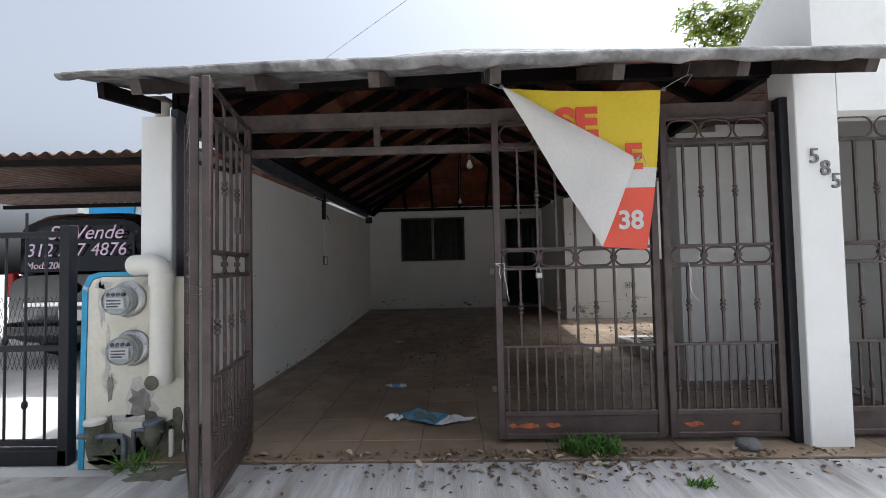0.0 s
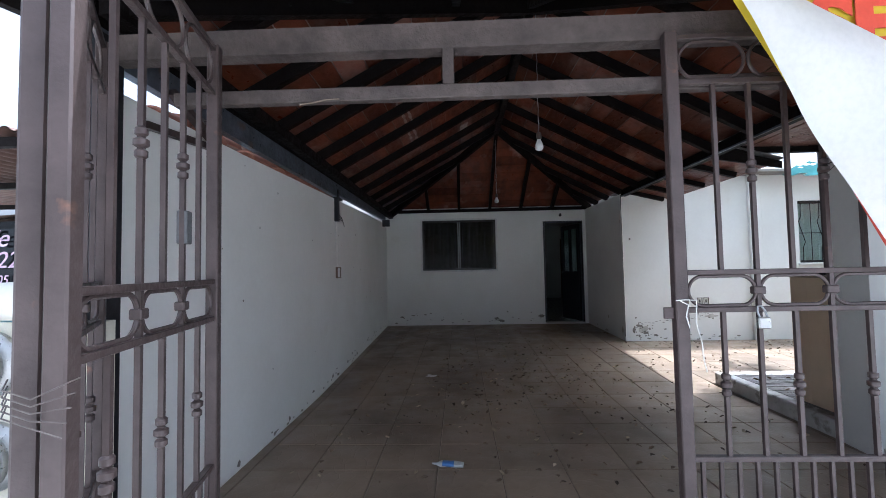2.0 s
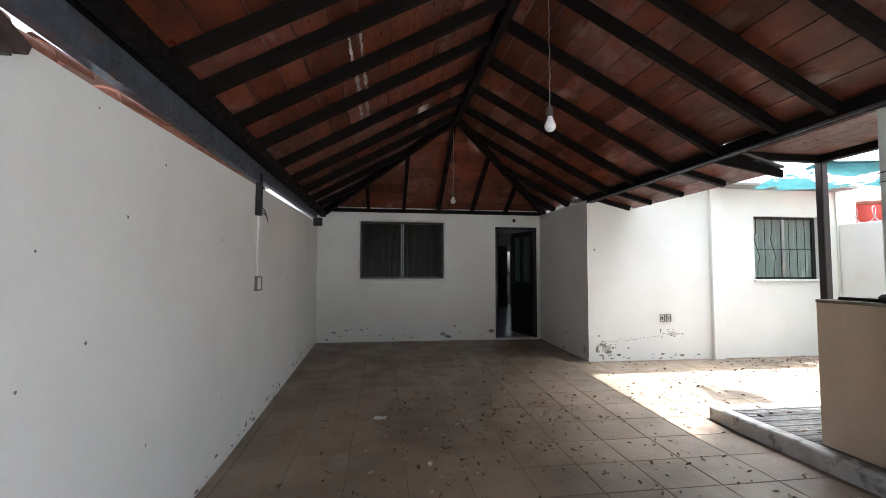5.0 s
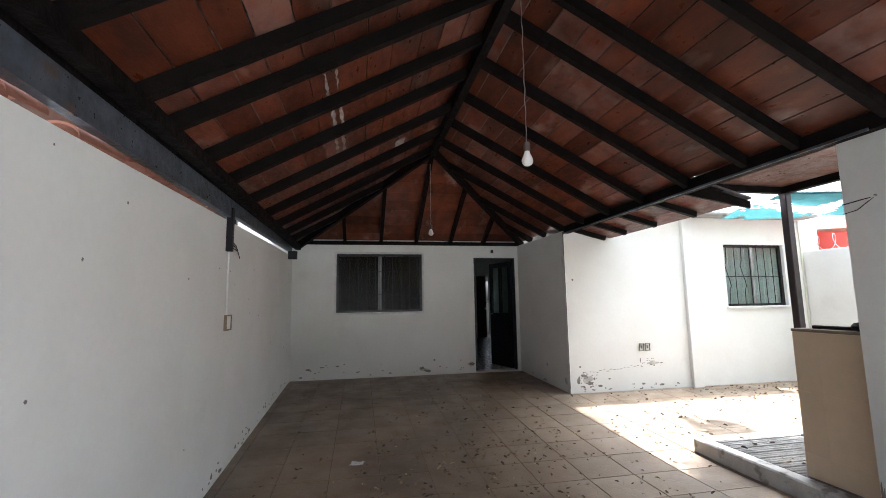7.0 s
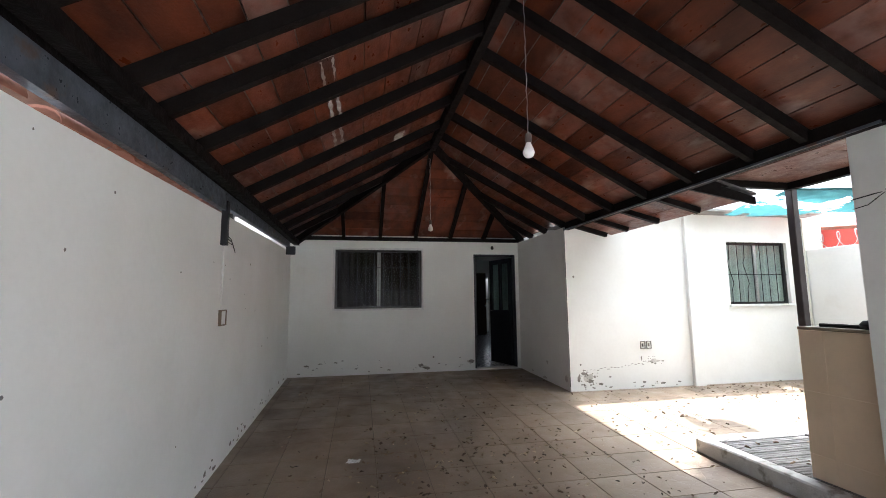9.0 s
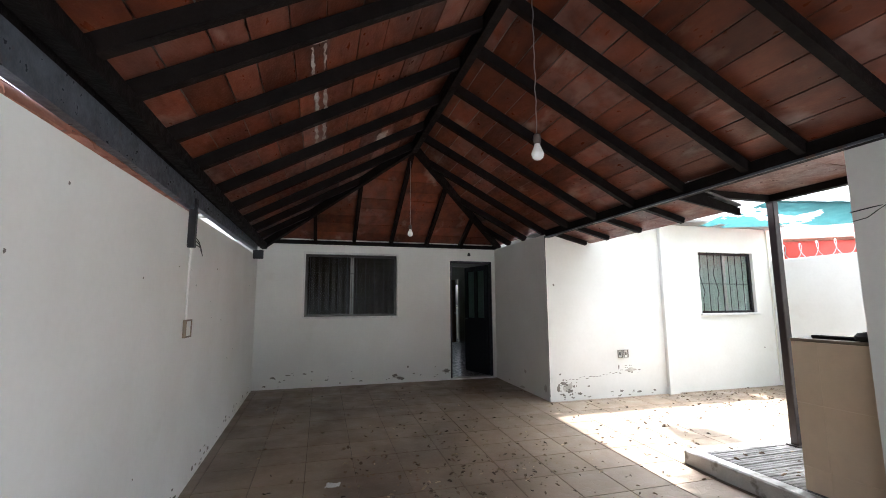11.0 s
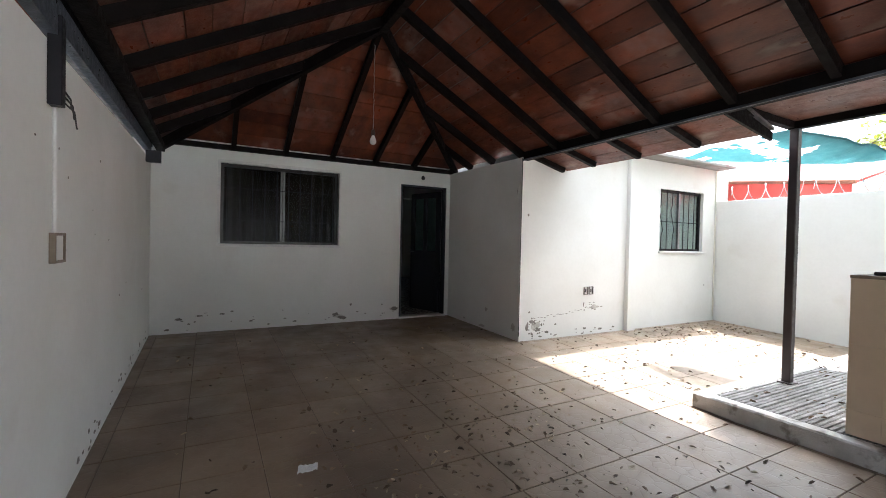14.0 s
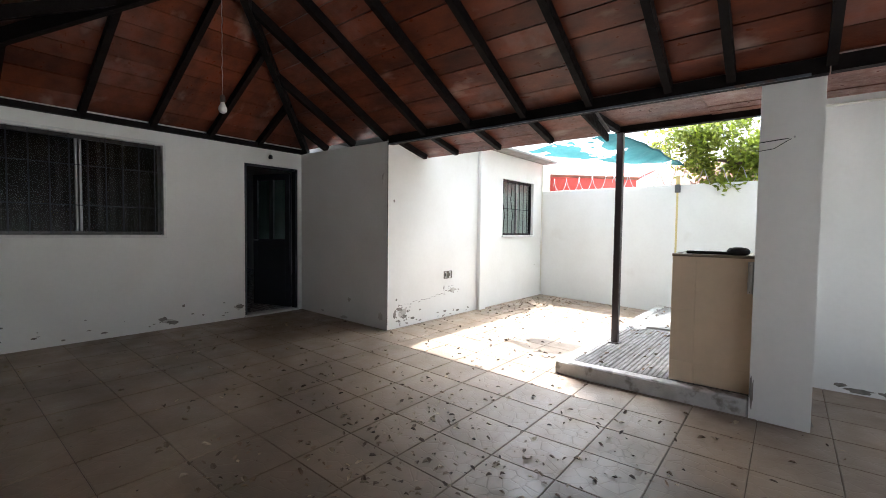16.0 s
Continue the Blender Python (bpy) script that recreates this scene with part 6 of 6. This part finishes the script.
def sail(u, v):
    # from the platform post towards the garden wall, sagging between its corners
    a, b, c, d = Vector((3.64, 5.95, 2.34)), Vector((4.15, 7.35, 2.34)), Vector((6.50, 5.75, 2.30)), Vector((5.5, 6.40, 2.24))
    p = a * (1 - u) * (1 - v) + b * (1 - u) * v + c * u * (1 - v) + d * u * v
    p.z += -0.10 * math.sin(math.pi * u) * math.sin(math.pi * v) + 0.05 * noise.noise(p * 2.4)
    return tuple(p)


m = Mesh().grid(sail, 44, 30)
rg = random.Random(77)
keep = []
for f in m.f:
    c = sum((Vector(m.v[i]) for i in f), Vector()) / len(f)
    hole = noise.noise(c * 1.6 + Vector((4, 1, 0)))
    rag = noise.noise(c * 9.0) * 0.25
    if hole + rag > 0.16 or (c.x > 4.55 and c.y > 6.55) or (c.x > 4.9 and c.y > 6.1 and hole + rag > -0.12):
        continue
    keep.append(f)
m.f = keep
part("cloth", m, TEAL, cloth_obj, smooth=True)
part("edge_rope", Mesh().tube([sail(k / 20, 0) for k in range(21)], 0.012, 6), TEAL, cloth_obj)


# ---- trees ----
def tree(name, base, limbs, crown, n, size, seed, label):
    """crown: spheres (x, y, z, r) filled with folded leaves."""
    rg = random.Random(seed)
    g = thing(name, label, "tree", at=base)
    for k, (pts, r0, r1) in enumerate(limbs):
        rs = [r0 + (r1 - r0) * i / (len(pts) - 1) for i in range(len(pts))]
        part("trunk" if k == 0 else "limb", Mesh().tube(pts, rs, 9), BARK, g, smooth=True)
    m = Mesh()
    tw = Mesh()
    for _ in range(n):
        cx, cy, cz, r = rg.choice(crown)
        d = Vector((rg.gauss(0, 1), rg.gauss(0, 1), rg.gauss(0, 1))).normalized() * r * rg.random() ** 0.45
        p = Vector((cx, cy, cz)) + Vector((d.x, d.y, d.z * 0.8))
        if noise.noise(p * 2.6 + Vector((seed, 0, 0))) < 0.06:
            continue
        for _ in range(5):
            q = p + Vector((rg.gauss(0, 0.07), rg.gauss(0, 0.07), rg.gauss(0, 0.05)))
            ax = Vector((rg.gauss(0, 1), rg.gauss(0, 1), rg.gauss(-0.4, 0.6))).normalized()
            sd = ax.orthogonal().normalized()
            up = ax.cross(sd)
            s = size * rg.uniform(0.6, 1.2)
            tip, mid = q + ax * s, q + ax * s * 0.5
            m.add([q, mid + sd * s * 0.33 + up * s * 0.08, tip, mid - sd * s * 0.33 + up * s * 0.08], [(0, 1, 2), (0, 2, 3)])
        if rg.random() < 0.12:
            tw.rod(p, Vector((cx, cy, cz)) + (p - Vector((cx, cy, cz))) * 0.4, 0.004, 0.009, n=4, caps=False)
    tagged(part("crown", m, LEAF_GREEN, g, "leafy crown"), kind="stuff")
    tagged(part("twigs", tw, BARK, g), kind="stuff")
    return g


# The crown spheres near z 3.6 over the platform are unseen, added for shade.
tree("tree", (7.9, 3.6, -0.27),
     [([(7.9, 3.6, -0.3), (7.85, 3.65, 1.0), (7.7, 3.8, 2.0), (7.5, 4.1, 2.9)], 0.13, 0.08),
      ([(7.7, 3.8, 2.0), (7.2, 4.2, 2.42), (6.9, 4.6, 2.44), (6.75, 5.0, 2.30), (6.8, 5.5, 2.42), (6.8, 6.0, 2.72)], 0.05, 0.012),
      # the last limb is unseen too and carries the added crown
      ([(7.5, 4.1, 2.9), (7.2, 4.9, 3.2), (7.0, 5.6, 3.3)], 0.06, 0.02), ([(7.5, 4.1, 2.9), (8.2, 4.4, 3.6), (8.6, 5, 3.9)], 0.06, 0.02), ([(7.5, 4.1, 2.9), (6.6, 4.8, 3.5), (5.6, 5.3, 3.7), (4.5, 5.4, 3.6)], 0.06, 0.015)],
     [(6.9, 4.9, 2.45, 0.42), (6.9, 5.25, 2.25, 0.34), (6.7, 5.1, 2.05, 0.22), (6.8, 5.55, 2.45, 0.38), (7.3, 4.3, 2.6, 0.5), (6.8, 4.7, 2.3, 0.35), (7.0, 5.3, 2.8, 0.5), (7.5, 4.4, 3.4, 0.7), (6.6, 4.8, 2.8, 0.35), (7.9, 5.0, 3.7, 0.7), (6.9, 6.1, 2.85, 0.42), (6.6, 5.6, 2.75, 0.3), (4.5, 5.3, 3.5, 0.55), (5.0, 5.7, 3.6, 0.6), (5.4, 5.2, 3.5, 0.6), (5.9, 5.7, 3.6, 0.6), (6.2, 5.2, 3.6, 0.6), (4.9, 5.0, 3.7, 0.5), (5.5, 6.0, 3.8, 0.5), (4.6, 5.9, 3.55, 0.45), (5.1, 5.95, 3.6, 0.45), (5.7, 6.0, 3.6, 0.45), (4.3, 5.5, 3.5, 0.5), (4.9, 5.5, 3.6, 0.5), (5.6, 5.5, 3.6, 0.5), (4.0, 6.0, 3.5, 0.42), (4.0, 5.8, 3.55, 0.4), (4.2, 6.1, 3.5, 0.35)],
     9200, 0.092, 3, "leafy green tree leaning over the garden wall, with an added shading crown")
tree("tree", (7.2, 11.2, -0.27),
     [([(7.2, 15.2, -0.3), (7.25, 15.2, 3.0), (7.4, 15.1, 5.5), (7.6, 15.0, 7.5)], 0.22, 0.08), ([(7.4, 15.1, 5.5), (9.0, 15.0, 7.5), (10.2, 15, 8.4)], 0.10, 0.03), ([(7.4, 15.1, 5.0), (8.6, 14.6, 6.6)], 0.08, 0.03)],
     [(9.3, 15, 8.4, 0.9), (10.4, 15, 8.7, 1.1), (11.5, 15.2, 8.9, 1.2), (10.8, 15.0, 9.8, 1.2), (8.9, 15, 9.4, 0.7), (9.8, 15.0, 9.4, 0.9)], 1500, 0.24, 9, "tall green tree behind the house")
tree("shrub", (-9.2, 10.5, -0.22), [([(-9.2, 10.5, -0.3), (-9.2, 10.5, 1.0), (-9.1, 10.5, 1.9)], 0.05, 0.02), ([(-9.2, 10.5, 1.0), (-8.8, 10.6, 1.7)], 0.03, 0.01)],
     [(-9.2, 10.5, 1.9, 0.5), (-8.7, 10.5, 1.7, 0.4)], 220, 0.14, 6, "green shrub in the neighbour's yard")

# ---- litter ----
pp = thing("paper_sheet", "crumpled printed paper lying inside the gate", "paper", at=(0, 3.3, -0.165))


def sheet(name, quad, mat, seed, h=0.02, n=14, z=-0.160, lab=""):
    a, b, c, d = [Vector((*q, 0)) for q in quad]
    def f(u, v):
        p = a * (1 - u) * (1 - v) + b * u * (1 - v) + c * u * v + d * (1 - u) * v
        return (p.x, p.y, z + h * abs(noise.noise((p.x * 9, p.y * 9, seed))) + h * 0.5 * abs(math.sin(u * 6 + seed)))
    return part(name, Mesh().grid(f, n, n), mat, pp, lab, smooth=True)


sheet("printed_side", ((-0.30, 3.30), (-0.02, 3.08), (0.10, 3.28), (-0.16, 3.46)), PRINT_BLUE, 1, 0.03, lab="blue and teal printed page")
sheet("print_block", ((-0.20, 3.28), (-0.02, 3.15), (0.03, 3.24), (-0.13, 3.37)), PRINT_TEAL, 1, 0.03, z=-0.154)
sheet("blank_side", ((-0.02, 3.08), (0.30, 3.20), (0.12, 3.28), (0.10, 3.29)), PAPER, 2, 0.03)
sheet("torn_scrap", ((-0.40, 3.26), (-0.29, 3.18), (-0.25, 3.26), (-0.33, 3.33)), PAPER, 3, 0.04)
bt = thing("crushed_bottle", "crushed clear plastic bottle with a blue label", "bottle", at=(-0.42, 4.14, -0.165))
m = Mesh()
pts = [(-0.53, 4.15), (-0.50, 4.15), (-0.47, 4.145), (-0.42, 4.14), (-0.37, 4.135), (-0.325, 4.13)]
m.tube([(x, y, -0.135) for x, y in pts], [0.010, 0.012, 0.030, 0.026, 0.031, 0.024], 10)
m.v = [(x, y, -0.165 + (z + 0.165) * 0.6 + 0.006 * noise.noise((x * 40, y * 40, z * 40))) for x, y, z in m.v]
part("shell", m, METER_FACE, bt, "crumpled clear plastic", smooth=True)
m = Mesh().tube([(-0.46, 4.145, -0.135), (-0.42, 4.14, -0.135), (-0.385, 4.137, -0.135)], [0.0305, 0.0285, 0.0305], 10)
m.v = [(x, y, -0.163 + (z + 0.165) * 0.62) for x, y, z in m.v]
part("label_band", m, PLASTIC_BLUE, bt)
sp = thing("paper_scrap", "small white crumpled paper scrap on the tiles", "paper", at=(-0.69, 6.41, floor_z(6.41)))
zf = floor_z(6.41)
part("sheet", Mesh().grid(lambda u, v: (-0.745 + 0.11 * u + 0.02 * v, 6.37 + 0.08 * v, zf + 0.006 + 0.025 * abs(noise.noise((u * 4, v * 4, 3)))), 8, 8), PAPER, sp)


def leaf_litter(name, n, seed, place, label, lo=0.014, hi=0.05, material=LEAF_DRY):
    rg = random.Random(seed)
    m = Mesh()
    for _ in range(n):
        x, y, z = place(rg)
        s, a, c = rg.uniform(lo, hi), rg.uniform(0, 2 * math.pi), rg.uniform(0.15, 0.55)
        ax, sd = Vector((math.cos(a), math.sin(a), 0)), Vector((-math.sin(a), math.cos(a), 0))
        o = Vector((x, y, z + 0.003))
        w = s * rg.uniform(0.22, 0.4)
        tilt = rg.uniform(-0.1, 0.5) * s
        v = [o, o + ax * s * 0.35 + sd * w + Vector((0, 0, s * c * 0.7)), o + ax * s * 0.8 + sd * w * 0.7 + Vector((0, 0, s * c * 0.5 + tilt * 0.7)), o + ax * s * 1.1 + Vector((0, 0, tilt)),
             o + ax * s * 0.8 - sd * w * 0.7 + Vector((0, 0, s * c * 0.6 + tilt * 0.7)), o + ax * s * 0.35 - sd * w + Vector((0, 0, s * c * 0.6)), o + ax * s * 0.5 + Vector((0, 0, 0.002))]
        v = [Vector((p.x, p.y, max(p.z, z + 0.001))) for p in v]
        m.add(v, [(0, 1, 6), (1, 2, 6), (2, 3, 6), (3, 4, 6), (4, 5, 6), (5, 0, 6)])
    return solid(name, m, material, label, "leaves", kind="stuff")


def on_floor(rg):
    while True:
        x, y = rg.uniform(-1.5, 2.3), rg.uniform(3.6, 9.6)
        p = 0.10 + 0.9 * math.exp(-((x - 0.55) / 0.9) ** 2 - ((y - 5.9) / 1.3) ** 2) + 0.45 * math.exp(-((x + 0.5) / 0.5) ** 2 - ((y - 5.8) / 1.0) ** 2)
        p *= 0.5 + 1.2 * max(0, noise.noise((x * 2.0, y * 2.0, 7)) + 0.25)
        if rg.random() < p:
            return (x, y, floor_z(y))


def on_patio(rg):
    while True:
        x, y = rg.uniform(2.0, 6.4), rg.uniform(6.1, 8.2)
        if rg.random() < 0.25 + 0.75 * (y > 7.4) * (x > 4):
            return (x, y, floor_z(y))


leaf_litter("dry_leaves", 760, 51, on_floor, "scattered curled dry leaves on the carport tiles", 0.012, 0.046)
leaf_litter("pale_leaves", 210, 57, on_floor, "pale tan curled leaves on the carport tiles", 0.02, 0.05, LEAF_PALE)
leaf_litter("dry_leaves", 420, 52, on_patio, "dry leaves blown over the patio")
leaf_litter("dry_leaves", 260, 53, lambda rg: (rg.uniform(2.6, 6.4), rg.uniform(4.6, 6.0), PZ), "dry leaves and twigs on the platform")
def on_apron(rg):
    y = 2.68 - abs(rg.gauss(0, 0.17))
    x = rg.uniform(-1.3, 2.6) if rg.random() < 0.6 else rg.gauss(0.9, 0.5)
    return (x, y, -0.164 if y > 2.57 else -0.178 - 0.049 * (2.57 - y))


leaf_litter("dry_leaves", 760, 54, on_apron, "brown leaves and twigs swept before the gate", 0.010, 0.042)
leaf_litter("pale_leaves", 36, 58, on_apron, "tan curled leaves swept before the gate", 0.03, 0.06, LEAF_PALE)

# ---- floor tiles ----
TS = 0.408


def tile_mesh(w, d):
    c = 0.003
    g = 0.0027
    return Mesh().box(g, w - g, g, d - g, -0.011, 0.0, c).data("tile", TILE)


shared = {}


def lay(x0, x1, y0, y1, z, slope):
    key = (round(x1 - x0, 3), round(y1 - y0, 3))
    if key not in shared:
        shared[key] = tile_mesh(*key)
    ob = new("tile", shared[key])
    ob.parent = floor
    jog = random.Random(int(x0 * 1000) * 7919 + int(y0 * 1000))
    ob.matrix_basis = Matrix.Translation((x0, y0, z + jog.uniform(-0.0008, 0.0008))) @ Matrix.Rotation(math.atan(slope), 4, "X")
    return ob


x_lines = [round(1.14 + TS * k, 3) for k in range(-8, 15)]
y_lines = [round(4.10 + TS * k, 4) for k in range(-4, 16)]
for i in range(len(x_lines) - 1):
    for j in range(len(y_lines) - 1):
        x0, x1, y0, y1 = x_lines[i], x_lines[i + 1], y_lines[j], y_lines[j + 1]
        x0, x1 = max(x0, LX), min(x1, 6.548)
        y0, y1 = max(y0, 2.58), min(y1, 9.998)
        if x1 - x0 < 0.03 or y1 - y0 < 0.03:
            continue
        if x0 > 2.2 and y1 > 8.26:
            y1 = 8.248
            if y1 - y0 < 0.03:
                continue
        if x0 >= 2.38 and y1 < 6.09:
            if y0 > 4.20 or x0 > 3.5:
                continue
        slope = 0.0384 if (y0 + y1) / 2 > 5.732 else 0.0
        lay(x0, x1, y0, y1, floor_z(y0) + 0.001, slope)
